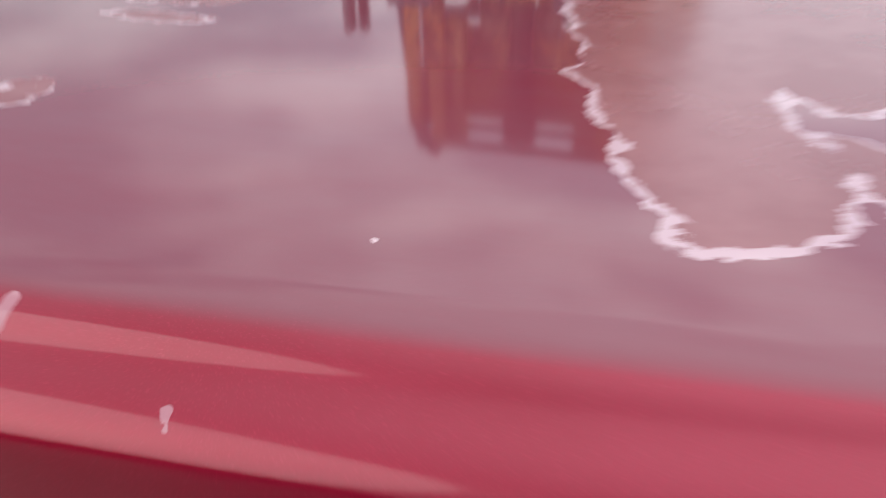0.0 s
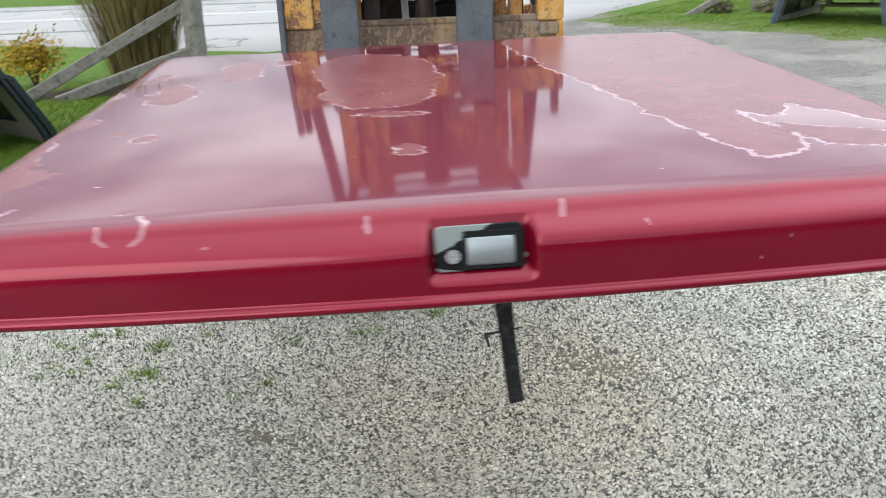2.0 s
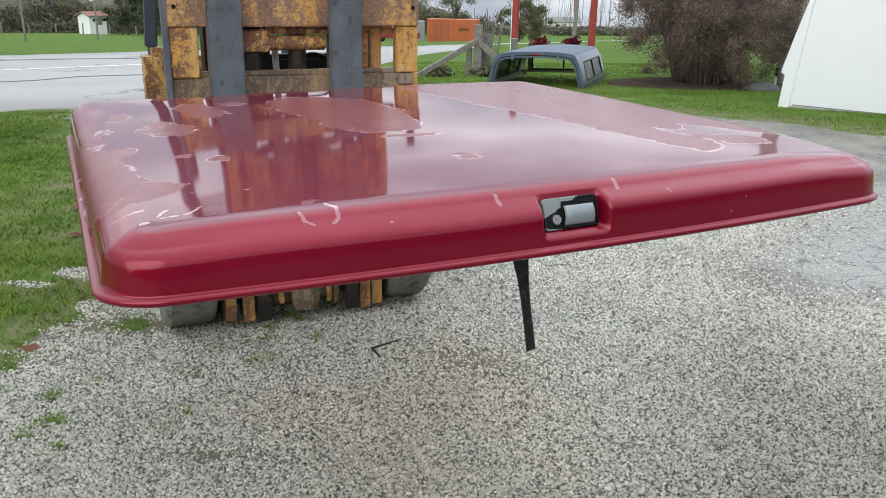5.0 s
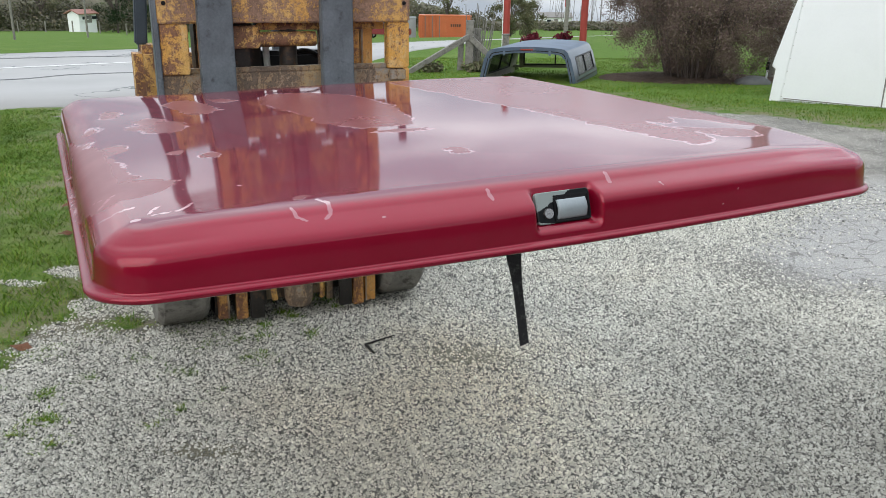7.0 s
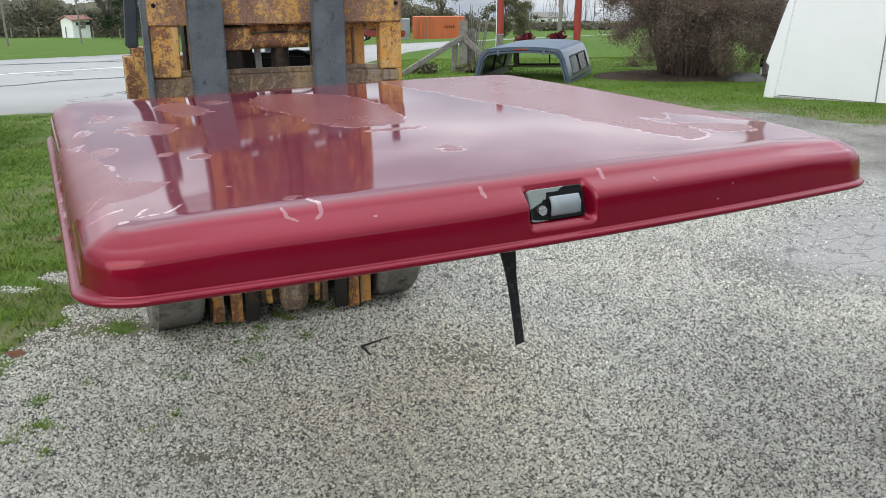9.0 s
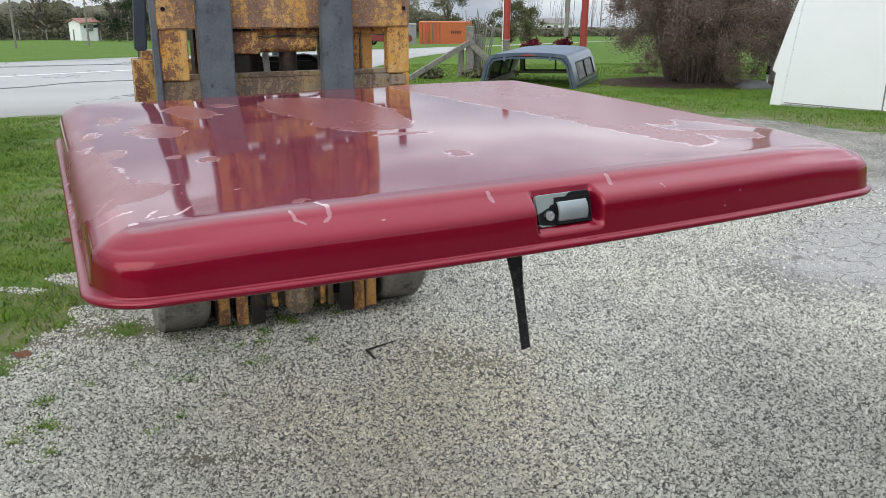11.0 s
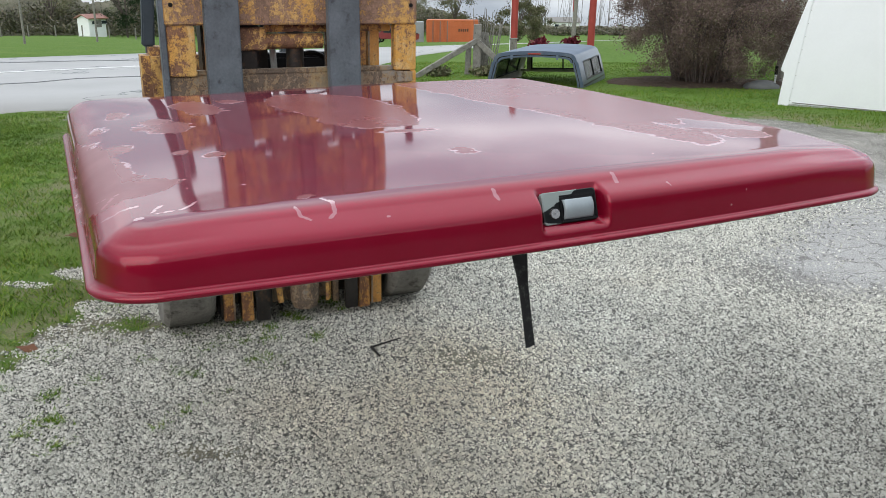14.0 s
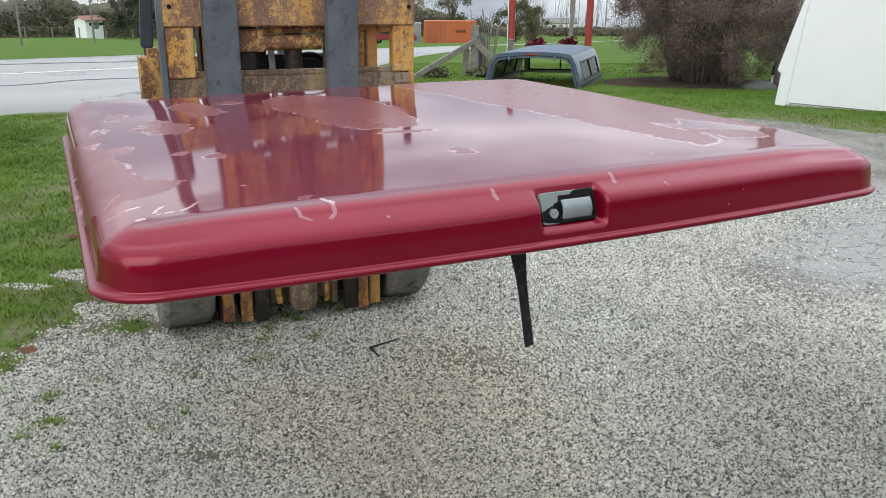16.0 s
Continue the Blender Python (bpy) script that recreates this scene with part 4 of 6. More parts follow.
    lock = part("lock_cylinder", rod(bmesh.new(), (0, 0, -0.001), (0, 0, 0.0045), 0.0096, 0.0086, 28), M_CHROME, plate, "round chrome key lock")
    lock.matrix_local = pose(-0.0335, -0.0062, -0.0095, 90, 0, 0)
    key = part("key_slot", boxed(-0.0035, 0.0035, -0.0006, 0.0006, 0, 0.0004, 0), M_EDGE, plate)
    key.matrix_local = pose(-0.0335, -0.0107, -0.0095, 90, 0, 20)
    # a torn end of white seal that hangs from the side lip
    bm = bmesh.new()
    rows = []
    for k in range(9):
        a = k / 8
        c = Vector((-0.806 - 0.004 * math.sin(a * 2.6), 0.40 - 0.02 * a, 0.004 - 0.015 * a))
        rows.append([bm.verts.new(c + Vector(d)) for d in ((-0.0015, -0.004, 0), (0.0015, -0.004, 0), (0.0015, 0.004, 0), (-0.0015, 0.004, 0))])
    for A, B in zip(rows, rows[1:]):
        for j in range(4):
            bm.faces.new((A[j], A[(j + 1) % 4], B[(j + 1) % 4], B[j]))
    bm.faces.new(rows[0][::-1]), bm.faces.new(rows[-1])
    bmesh.ops.recalc_face_normals(bm, faces=bm.faces)
    part("loose_seal", bm, M_WHITE, root, "torn white rubber seal hanging from the lip")
    return root


make_cover()


def make_strap():
    """Black webbing hanging from under the rear edge, twisted once."""
    bm = bmesh.new()
    n, rows = 30, []
    for k in range(n + 1):
        t = k / n
        w = 0.0185 - 0.0065 / (1 + math.exp(-(t - 0.5) * 20)) + 0.002 * t
        a = -0.55 + 0.9 / (1 + math.exp(-(t - 0.5) * 14))
        c = Vector((0.008 * math.sin(t * 4) + 0.040 * t + 0.022 * t * t, 0.006 * math.sin(t * 5) - 0.022 * t, -0.385 * t))
        d = Vector((math.cos(a), math.sin(a), 0))
        nn = Vector((-d.y, d.x, 0)) * 0.0009
        rows.append([bm.verts.new(c + d * w + nn), bm.verts.new(c - d * w + nn), bm.verts.new(c - d * w - nn), bm.verts.new(c + d * w - nn)])
    for A, B in zip(rows, rows[1:]):
        for j in range(4):
            bm.faces.new((A[j], A[(j + 1) % 4], B[(j + 1) % 4], B[j]))
    bm.faces.new(rows[0][::-1])
    bm.faces.new(rows[-1])
    bmesh.ops.recalc_face_normals(bm, faces=bm.faces)
    ob = part("hanging_strap", bm, M_STRAP, None)
    ob.matrix_world = FRAME @ pose(0.004, 0.312, 0.995)
    tagged(ob, "black webbing strap dangling from under the bed cover", "strap")


make_strap()


# ---------------------------------------------------------------- the forklift
def plank_bar(a, b, w, h):
    """A straight flat bar from a to b."""
    a, b = Vector(a), Vector(b)
    bm = boxed(0, (b - a).length, -w / 2, w / 2, -h / 2, h / 2, 0.003)
    bmesh.ops.transform(bm, matrix=Matrix.Translation(a) @ (b - a).to_track_quat("X", "Z").to_matrix().to_4x4(), verts=bm.verts)
    return bm


def make_forklift():
    root = thing("forklift", FRAME, "old yellow forklift with rusted flaking paint, carrying the bed cover", "forklift")

    def p(name, bm, material, label="", parent=root, smooth=False):
        return part(name, bm, material, parent, label, smooth)

    p("carriage_upper_bar", boxed(-0.475, 0.475, 1.97, 2.02, 1.207, 1.31, 0.005), M_RUSTY, "rust-brown upper carriage bar")
    bm = boxed(-0.475, 0.475, 1.985, 2.03, 0.93, 1.028, 0.004)
    p("carriage_lower_bar", bm, M_GRIME, "greasy brown lower carriage bar")
    p("carriage_sill", boxed(-0.375, 0.385, 1.995, 2.03, 1.0281, 1.047, 0.003), M_GRIME)
    p("bar_end", boxed(0.39, 0.455, 1.962, 1.984, 0.985, 1.025, 0.003), M_GRIME)
    p("side_plate", boxed(-0.47, -0.374, 1.975, 2.02, 1.029, 1.206, 0.004), M_YELLOW)
    p("side_plate", boxed(0.384, 0.474, 1.975, 2.02, 1.029, 1.206, 0.004), M_YELLOW)
    p("side_foot", boxed(0.448, 0.474, 1.975, 1.984, 0.96, 1.0285, 0.003), M_YELLOW)
    p("middle_bar", boxed(-0.215, -0.115, 2.0, 2.05, 1.115, 1.196, 0.004), M_YELLOW)
    p("middle_bar", rod(bmesh.new(), (-0.115, 2.03, 1.145), (0.105, 2.03, 1.145), 0.028, None, 16), M_YELLOW)
    p("cross_bar", boxed(-0.115, 0.385, 2.025, 2.05, 1.178, 1.204, 0.003), M_YELLOW)
    # black discs on the bar stand in for the dark inside bolt holes
    for u in (-0.4495, 0.4495):
        p("bolt_hole_disc", rod(bmesh.new(), (u, 1.9685, 1.277), (u, 1.972, 1.277), 0.008, None, 12), M_BLACK)
    # forks: shank, heel, tapered blade
    for u in (-0.2835, 0.165):
        bm = bmesh.new()
        w = 0.061
        side = [(1.965, 1.335), (1.925, 1.335), (1.922, 0.965), (1.90, 0.93), (1.86, 0.922), (0.62, 0.922), (0.60, 0.915), (0.62, 0.908), (1.3, 0.884), (1.93, 0.878), (1.955, 0.89), (1.965, 0.92)]
        A = [bm.verts.new((u - w, v, z)) for v, z in side]
        B = [bm.verts.new((u + w, v, z)) for v, z in side]
        bm.faces.new(A)
        bm.faces.new(B[::-1])
        for k in range(len(side)):
            kk = (k + 1) % len(side)
            bm.faces.new((A[k], B[k], B[kk], A[kk]))
        bmesh.ops.recalc_face_normals(bm, faces=bm.faces)
        es = [e for e in bm.edges if abs(e.verts[0].co.x - e.verts[1].co.x) < 1e-6]
        bmesh.ops.bevel(bm, geom=es, offset=0.004, segments=2, affect="EDGES")
        f = p("fork", bm, M_FORK, "scuffed dark grey steel fork")
        p("fork_hook", boxed(u - 0.055, u + 0.055, 1.966, 2.0, 1.3105, 1.332, 0.004), M_FORK, parent=f)
    # mast: two rails a side, their channel webs blackened for the shade inside
    for a, b, c, d, foot in ((-0.334, -0.289, -0.262, -0.215, 0.04), (0.292, 0.340, 0.236, 0.284, 0.03)):
        out_x = a if a < 0 else b
        rail = p("outer_mast_rail", boxed(a, b, 2.035, 2.058, foot, 1.82, 0.003), M_MAST, "orange outer mast rail, rusty and scraped")
        p("rail_web", boxed(out_x - 0.008, out_x + 0.008, 2.059, 2.16, foot, 1.82, 0.003), M_OILY_SHADE, parent=rail)
        p("rail_edge", boxed((a if a > 0 else b - 0.007), (a + 0.007 if a > 0 else b), 2.028, 2.0345, foot, 1.2, 0.001), M_GRIME, parent=rail)
        rail = p("inner_mast_rail", boxed(c, d, 2.030, 2.052, foot - 0.01, 1.87, 0.003), M_MAST, "flaking yellow inner mast rail")
        p("rail_web", boxed(c + 0.006, c + 0.018, 2.053, 2.15, foot - 0.01, 1.87, 0.003), M_OILY_SHADE, parent=rail)
    for a, b in ((-0.206, -0.150), (0.172, 0.226)):
        p("carriage_channel", boxed(a, b, 2.015, 2.035, 0.03, 1.30, 0.003), M_OILY_SHADE, "greasy dark carriage channel")
    p("chain_anchor", plank_bar((-0.122, 2.06, 0.34), (-0.098, 2.05, 0.085), 0.014, 0.024), M_YELLOW)
    p("chain_anchor", plank_bar((0.112, 2.06, 0.34), (0.104, 2.05, 0.07), 0.014, 0.030), M_YELLOW)
    p("lift_chain", boxed(-0.148, -0.128, 2.075, 2.10, 0.06, 1.4, 0.002), M_OILY_SHADE)
    p("lift_chain", boxed(0.130, 0.156, 2.065, 2.09, 0.05, 1.4, 0.002), M_GRIME)
    for sgn in (-1, 1):
        g = boxed(0.446, 0.472, 2.04, 2.075, 0.80, 1.46, 0.004)
        bmesh.ops.scale(g, vec=(sgn, 1, 1), verts=g.verts)
        bmesh.ops.recalc_face_normals(g, faces=g.faces)
        p("side_upright", g, M_DARK)
    p("side_strip", boxed(-0.492, -0.4715, 1.972, 2.03, 0.94, 1.45, 0.004), M_FORK, "grey steel strip along the carriage")
    # dark sheets added behind the mast, for shade and unseen engine parts
    p("dark_backing", boxed(-0.36, 0.37, 2.165, 2.185, 0.06, 0.92, 0.004), M_OILY_SHADE)
    p("opening_backing", boxed(-0.215, -0.075, 2.17, 2.195, 0.93, 1.115, 0.004), M_OILY_SHADE)
    c = p("lift_cylinder", rod(bmesh.new(), (0.005, 2.06, 0.085), (0.005, 2.06, 1.0), 0.060, None, 32), M_GRIME, "oily lift cylinder with yellow paint left", smooth=False)
    p("cylinder_foot", rod(bmesh.new(), (0.005, 2.06, 0.055), (0.005, 2.06, 0.0845), 0.050, 0.060, 32), M_GRIME, parent=c)
    p("piston_rod", rod(bmesh.new(), (0.005, 2.06, 1.0), (0.005, 2.06, 1.76), 0.034, None, 24), M_OILY_SHADE, parent=c)
    for a, b in ((-0.124, -0.074), (-0.054, -0.036), (0.040, 0.054), (0.058, 0.092)):
        p("chain_guard", boxed(a, b, 2.11, 2.135, 1.20, 1.44, 0.003), M_GRIME)
    p("mast_infill", boxed(-0.2885, -0.2625, 2.062, 2.085, 1.32, 1.80, 0.003), M_MAST)
    p("mast_tie", boxed(-0.175, 0.170, 2.112, 2.137, 1.355, 1.378, 0.003), M_GRIME)
    p("mast_tie", boxed(-0.124, 0.110, 2.100, 2.125, 1.378, 1.47, 0.003), M_GRIME)
    p("mast_foot", boxed(-0.15, 0.15, 2.10, 2.16, 0.07, 0.16, 0.006), M_GRIME)
    p("mast_cross_plate", boxed(-0.20, 0.20, 2.14, 2.17, 1.44, 1.80, 0.004), M_RUSTY)
    for a, b in ((-0.27, -0.165), (0.165, 0.28)):
        p("inner_mast_head", boxed(a, b, 2.06, 2.13, 1.40, 1.875, 0.004), M_RUSTY)
    p("mast_top_beam", boxed(-0.30, 0.30, 2.175, 2.21, 1.70, 1.78, 0.005), M_MAST)
    p("cylinder_head", boxed(-0.045, 0.050, 2.05, 2.12, 1.76, 1.85, 0.006), M_OILY_SHADE)
    p("dash_plate", boxed(-0.30, 0.30, 2.36, 2.39, 1.42, 1.47, 0.004), M_DARK)
    for u in (-0.085, 0.035, 0.21):
        h = rod(bmesh.new(), (u, 2.22, 0.95), (u + 0.02, 2.25, 1.42), 0.014, None, 10)
        p("hose", h, M_BLACK)
    bm = bmesh.new()
    for k in range(12):
        a, b = radians(15 * k), radians(15 * (k + 1))
        rod(bm, (0.085 + 0.075 * math.cos(a), 2.13, 1.03 + 0.062 * math.sin(a)), (0.085 + 0.075 * math.cos(b), 2.13, 1.03 + 0.062 * math.sin(b)), 0.010, None, 8)
    p("looped_hose", bm, M_BLACK, "looped black hydraulic hose")
    p("white_hose", rod(bmesh.new(), (-0.062, 2.13, 1.03), (-0.066, 2.13, 1.12), 0.013, None, 12), plain_white)
    # front wheels
    for x0, x1, r in ((-0.567, -0.368, 0.27), (0.372, 0.556, 0.27)):
        t = p("front_tyre", wheel_ring(r, 0.15, x0, x1, 48, 0.022), M_RUBBER, "dusty solid tyre", smooth=False)
        t.matrix_local = pose(0, 2.215, 0.268)
        p("rim", rod(bmesh.new(), (x0 + 0.02, 0, 0), (x1 - 0.02, 0, 0), 0.151, None, 32), M_YELLOW, parent=t)
    # drive body, cowl, seat and counterweight
    p("axle_housing", boxed(-0.36, 0.36, 2.22, 2.42, 0.14, 0.42, 0.02), M_GRIME)
    bm = bmesh.new()
    box(bm, -0.528, -0.30, 2.42, 2.60, 0.30, 1.10, 0.035)
    p("left_cowl", bm, M_YELLOW)
    p("left_side_panel", boxed(-0.44, -0.30, 2.601, 3.7, 0.30, 0.80, 0.04), M_YELLOW)
    p("cowl_edge", plank_bar((-0.53, 2.413, 0.99), (-0.36, 2.413, 0.88), 0.012, 0.03), M_YELLOW)
    p("drive_body", boxed(-0.299, 0.44, 2.605, 3.7, 0.30, 0.86, 0.02), M_YELLOW)
    p("dash", boxed(-0.298, 0.299, 2.50, 2.60, 0.40, 1.06, 0.02), M_BLACK)
    p("right_cowl", boxed(0.30, 0.50, 2.42, 2.60, 0.30, 1.03, 0.035), M_YELLOW)
    p("floor_plate", boxed(-0.299, 0.299, 2.44, 2.499, 0.42, 0.46, 0.004), M_BLACK)
    p("counterweight", boxed(-0.40, 0.42, 3.71, 4.10, 0.28, 0.80, 0.06), M_YELLOW)
    p("seat", boxed(-0.22, 0.22, 3.1, 3.55, 0.861, 0.97, 0.04), M_BLACK)
    bm = bmesh.new()
    for k in range(28):
        a, b = 2 * math.pi * k / 28, 2 * math.pi * (k + 1) / 28
        rod(bm, (0.16 * math.cos(a), 0.16 * math.sin(a), 0), (0.16 * math.cos(b), 0.16 * math.sin(b), 0), 0.013, None, 8)
    w = p("steering_wheel", bm, M_BLACK)
    w.matrix_local = pose(0.03, 2.78, 1.02, -35, 0, 0)
    for u in (-0.472, 0.472):
        p("guard_front_leg", boxed(-0.024, 0.024, 2.47, 2.53, 0.0, 1.0, 0.006, m=pose(u - 0.02 if u < 0 else u, 0, 1.10 if u < 0 else 1.03, 0, -4 if u > 0 else 4, 0)), M_DARK)
        p("guard_rear_leg", boxed(u * 0.8 - 0.02, u * 0.8 + 0.02, 3.80, 3.86, 0.80, 2.08, 0.006), M_DARK)
        p("guard_rail", boxed(u * 0.8 - 0.022, u * 0.8 + 0.022, 2.45, 3.9, 2.0801, 2.12, 0.006), M_DARK)
    for k in range(7):
        v = 2.55 + k * 0.22
        p("guard_bar", boxed(-0.355, 0.355, v - 0.02, v + 0.02, 2.085, 2.115, 0.004), M_DARK)
    for x0, x1 in ((-0.42, -0.27), (0.27, 0.42)):
        t = p("rear_tyre", wheel_ring(0.21, 0.11, x0, x1, 40, 0.02), M_RUBBER)
        t.matrix_local = pose(0, 3.55, 0.208)
        p("rim", rod(bmesh.new(), (x0 + 0.02, 0, 0), (x1 - 0.02, 0, 0), 0.111, None, 28), M_YELLOW, parent=t)
    return root


plain_white = plain("off_white_hose", (0.6, 0.6, 0.57), 0.5)
make_forklift()


# ---------------------------------------------------------------- loose stones and blades
rng = np.random.default_rng(7)


def lot_side(x, y):
    return -poly_distance(np.stack([x, y], 1), LOT)


def make_stones(count=400000):
    """Loose crushed stone over the lot where it lies nearest."""
    m = int(count * 1.6)
    x = rng.uniform(-3.2, 2.3, m)
    y = 0.2 + 4.6 * rng.random(m) ** 1.6
    patch = np.array([noise.noise(Vector((a * 0.9, b * 0.9, 3.0))) for a, b in zip(x, y)])
    hard = 1.0 - (((x - 2.7) / 3.0) ** 2 + ((y - 3.35) / 1.75) ** 2)
    mud = sum(np.exp(-((x - a) / c) ** 2 - ((y - b) / e) ** 2) for a, b, c, e in [(-0.69, 1.49, 0.24, 0.12), (-1.45, 0.74, 0.18, 0.06), (-2.2, 1.62, 0.30, 0.10), (-2.55, 1.45, 0.25, 0.10)])
    inner = lot_side(x, y) - ragged(x, y)
    fade = np.clip((x + 3.2) / 0.6, 0, 1) * np.clip((2.3 - x) / 0.9, 0, 1) * np.clip((y - 0.2) / 0.3, 0, 1) * np.clip((4.8 - y) / 1.2, 0, 1)
    keep = (rng.random(m) < fade) & (inner > rng.normal(-0.02, 0.07, m)) & (rng.random(m) > 0.04 + 0.15 * patch + np.clip((hard + 0.7 * patch) * 1.5 - 0.32, 0, 0.86) + 0.8 * mud)
    along, deep = UX * (x + 0.4326) + UY * (y - 0.0217), -UY * (x + 0.4326) + UX * (y - 0.0217)
    keep &= ~((deep > 2.45) & (abs(along) < 0.45))
    x, y = x[keep][:count], y[keep][:count]
    n = len(x)
    r = (0.0033 + 0.0036 * rng.random(n) ** 2.0) * (1 + 0.06 * np.maximum(y, 0))
    a = rng.uniform(0, 2 * np.pi, n)[:, None] + np.array([0.0, 1.57, 3.14, 4.71]) + rng.uniform(-0.5, 0.5, (n, 4))
    q = r[:, None] * rng.uniform(0.65, 1.35, (n, 4))
    g = np.array([noise.noise(Vector((p * 1.7, s * 1.7, 0))) for p, s in zip(x, y)]) * 0.012
    z0 = fall(x, y) + g + np.clip(-lot_side(x, y), 0, 0.5) * 0.05
    W = np.empty((n, 5, 3))
    W[:, :4, 0], W[:, :4, 1] = x[:, None] + q * np.cos(a), y[:, None] + q * np.sin(a)
    W[:, :4, 2] = z0[:, None] + r[:, None] * rng.uniform(-0.20, 0.55, (n, 4))
    W[:, 4, 0], W[:, 4, 1] = x + r * rng.normal(0, 0.35, n), y + r * rng.normal(0, 0.35, n)
    W[:, 4, 2] = z0 + r * rng.uniform(0.9, 1.6, n)
    F = (np.array([(0, 1, 4), (1, 2, 4), (2, 3, 4), (3, 0, 4)])[None] + (np.arange(n) * 5)[:, None, None]).reshape(-1, 3)
    ob = raw_mesh("gravel", W.reshape(-1, 3), F, M_STONE, None, True)
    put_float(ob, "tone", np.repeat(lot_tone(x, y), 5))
    put_float(ob, "warm", np.repeat(lot_warm(x, y), 5))
    tagged(ob, "loose pale grey crushed stone spread over the lot", "gravel", kind="stuff")


make_stones()


def blades(x, y, h, w, material, name, label, category, bend=0.5, lift=0.0):
    n = len(x)
    a = rng.uniform(0, 2 * np.pi, n)
    d = np.stack([np.cos(a), np.sin(a), np.zeros(n)], 1)
    lean = rng.uniform(0, 2 * np.pi, n)
    t = np.stack([np.cos(lean), np.sin(lean), np.zeros(n)], 1) * (h * rng.uniform(0.1, 1.0, n) * bend)[:, None]
    sd = np.clip(-lot_side(x, y), 0, 0.5) * 0.05
    o = np.stack([x, y, fall(x, y) + sd + lift - 0.004], 1)
    up = np.array([0, 0, 1.0])
    hw = (d * (w / 2)[:, None])
    mid = o + t * 0.35 + up * (h * 0.6)[:, None]
    tip = o + t + up * (h * 0.95)[:, None]
    V = np.stack([o - hw, o + hw, mid + hw * 0.8, mid - hw * 0.8, tip], 1).reshape(-1, 3)
    k = (np.arange(n) * 5)[:, None]
    F = np.concatenate([k + np.array([0, 1, 2]), k + np.array([0, 2, 3]), k + np.array([3, 2, 4])])
    ob = raw_mesh(name, V, F, material)
    return tagged(ob, label, category, kind="stuff")


def make_lawn():
    xs, ys, hs, ws = [], [], [], []
    # the near lawn beside the lot, thin and patchy along its edge
    x, y = rng.uniform(-7.0, -1.5, 330000), 0.2 + 8.4 * rng.random(330000) ** 1.25
    e = -lot_side(x, y) + ragged(x, y)
    p = np.array([noise.noise(Vector((a * 5, b * 5, 4.0))) + 0.6 * noise.noise(Vector((a * 14, b * 14, 1.0))) for a, b in zip(x, y)])
    s = -UY * x + UX * y
    k = (e > 0.02) & (rng.random(len(x)) < np.clip(0.25 + e * 0.6 + p * 0.5, 0, 1) * np.clip((y - 0.2) / 1.0, 0, 1) * np.clip((x + 7.0) / 1.2, 0, 1)) & (s < 9.7)
    xs.append(x[k]), ys.append(y[k])
    hs.append(0.012 + 0.022 * rng.random(k.sum()) + 0.018 * np.clip(p[k] + e[k] * 0.3, 0, 1)), ws.append(np.full(k.sum(), 0.0042))
    # tufts that have come up through the stones at the lot's edge
    cx, cy = rng.uniform(-2.7, -1.0, 130), rng.uniform(0.7, 2.4, 130)
    x, y = np.repeat(cx, 60) + rng.normal(0, 0.038, 130 * 60) * rng.random(130 * 60), np.repeat(cy, 60) + rng.normal(0, 0.038, 130 * 60) * rng.random(130 * 60)
    near = (-lot_side(x, y) > -0.95) & (-lot_side(x, y) < 0.1)
    xs.append(x[near]), ys.append(y[near]), hs.append(0.010 + 0.010 * rng.random(near.sum())), ws.append(np.full(near.sum(), 0.004))
    blades(np.concatenate(xs), np.concatenate(ys), np.concatenate(hs), np.concatenate(ws), M_GRASS, "lawn_grass", "short green lawn grass, thin and muddy along the gravel", "grass", 2.6)
    # the lawn across the lot
    x, y = rng.uniform(-5, 9, 175000), rng.uniform(5.5, 18, 175000)
    e = -lot_side(x, y)
    u, s = UX * x + UY * y, -UY * x + UX * y
    k = (e > rng.normal(0.12, 0.12, len(x))) & (u > 2.6) & (s < 10 + (u - 1) * 1.35)
    x, y = x[k], y[k]
    blades(x, y, 0.010 + 0.020 * rng.random(len(x)) ** 1.5, np.full(len(x), 0.010), M_GRASS, "far_lawn_grass", "mown green lawn beyond the gravel", "grass")


make_lawn()


# ---------------------------------------------------------------- plants
def leaf_cloud(c, size, count, leaf, r, hollow=0.5, stray=0.2):
    """Small leaf quads filling an uneven crown round c."""
    d = r.normal(size=(count, 3))
    d /= np.linalg.norm(d, axis=1)[:, None]
    rad = (hollow + (1 - hollow) * r.random(count)) * (0.75 + 0.35 * np.sin(d[:, 0] * 5 + c[0]) * np.cos(d[:, 1] * 4 + c[1]) + stray * r.normal(size=count))
    p = np.asarray(c) + d * rad[:, None] * np.asarray(size)
    a, b = r.normal(size=(count, 3)), r.normal(size=(count, 3))
    a /= np.linalg.norm(a, axis=1)[:, None]
    b -= a * (a * b).sum(1)[:, None]
    b /= np.linalg.norm(b, axis=1)[:, None]
    L = leaf * r.uniform(0.6, 1.4, count)[:, None]
    V = np.stack([p - a * L, p + b * L * 0.55, p + a * L, p - b * L * 0.55], 1).reshape(-1, 3)
    return V


def quads(V):
    return np.arange(len(V)).reshape(-1, 4)


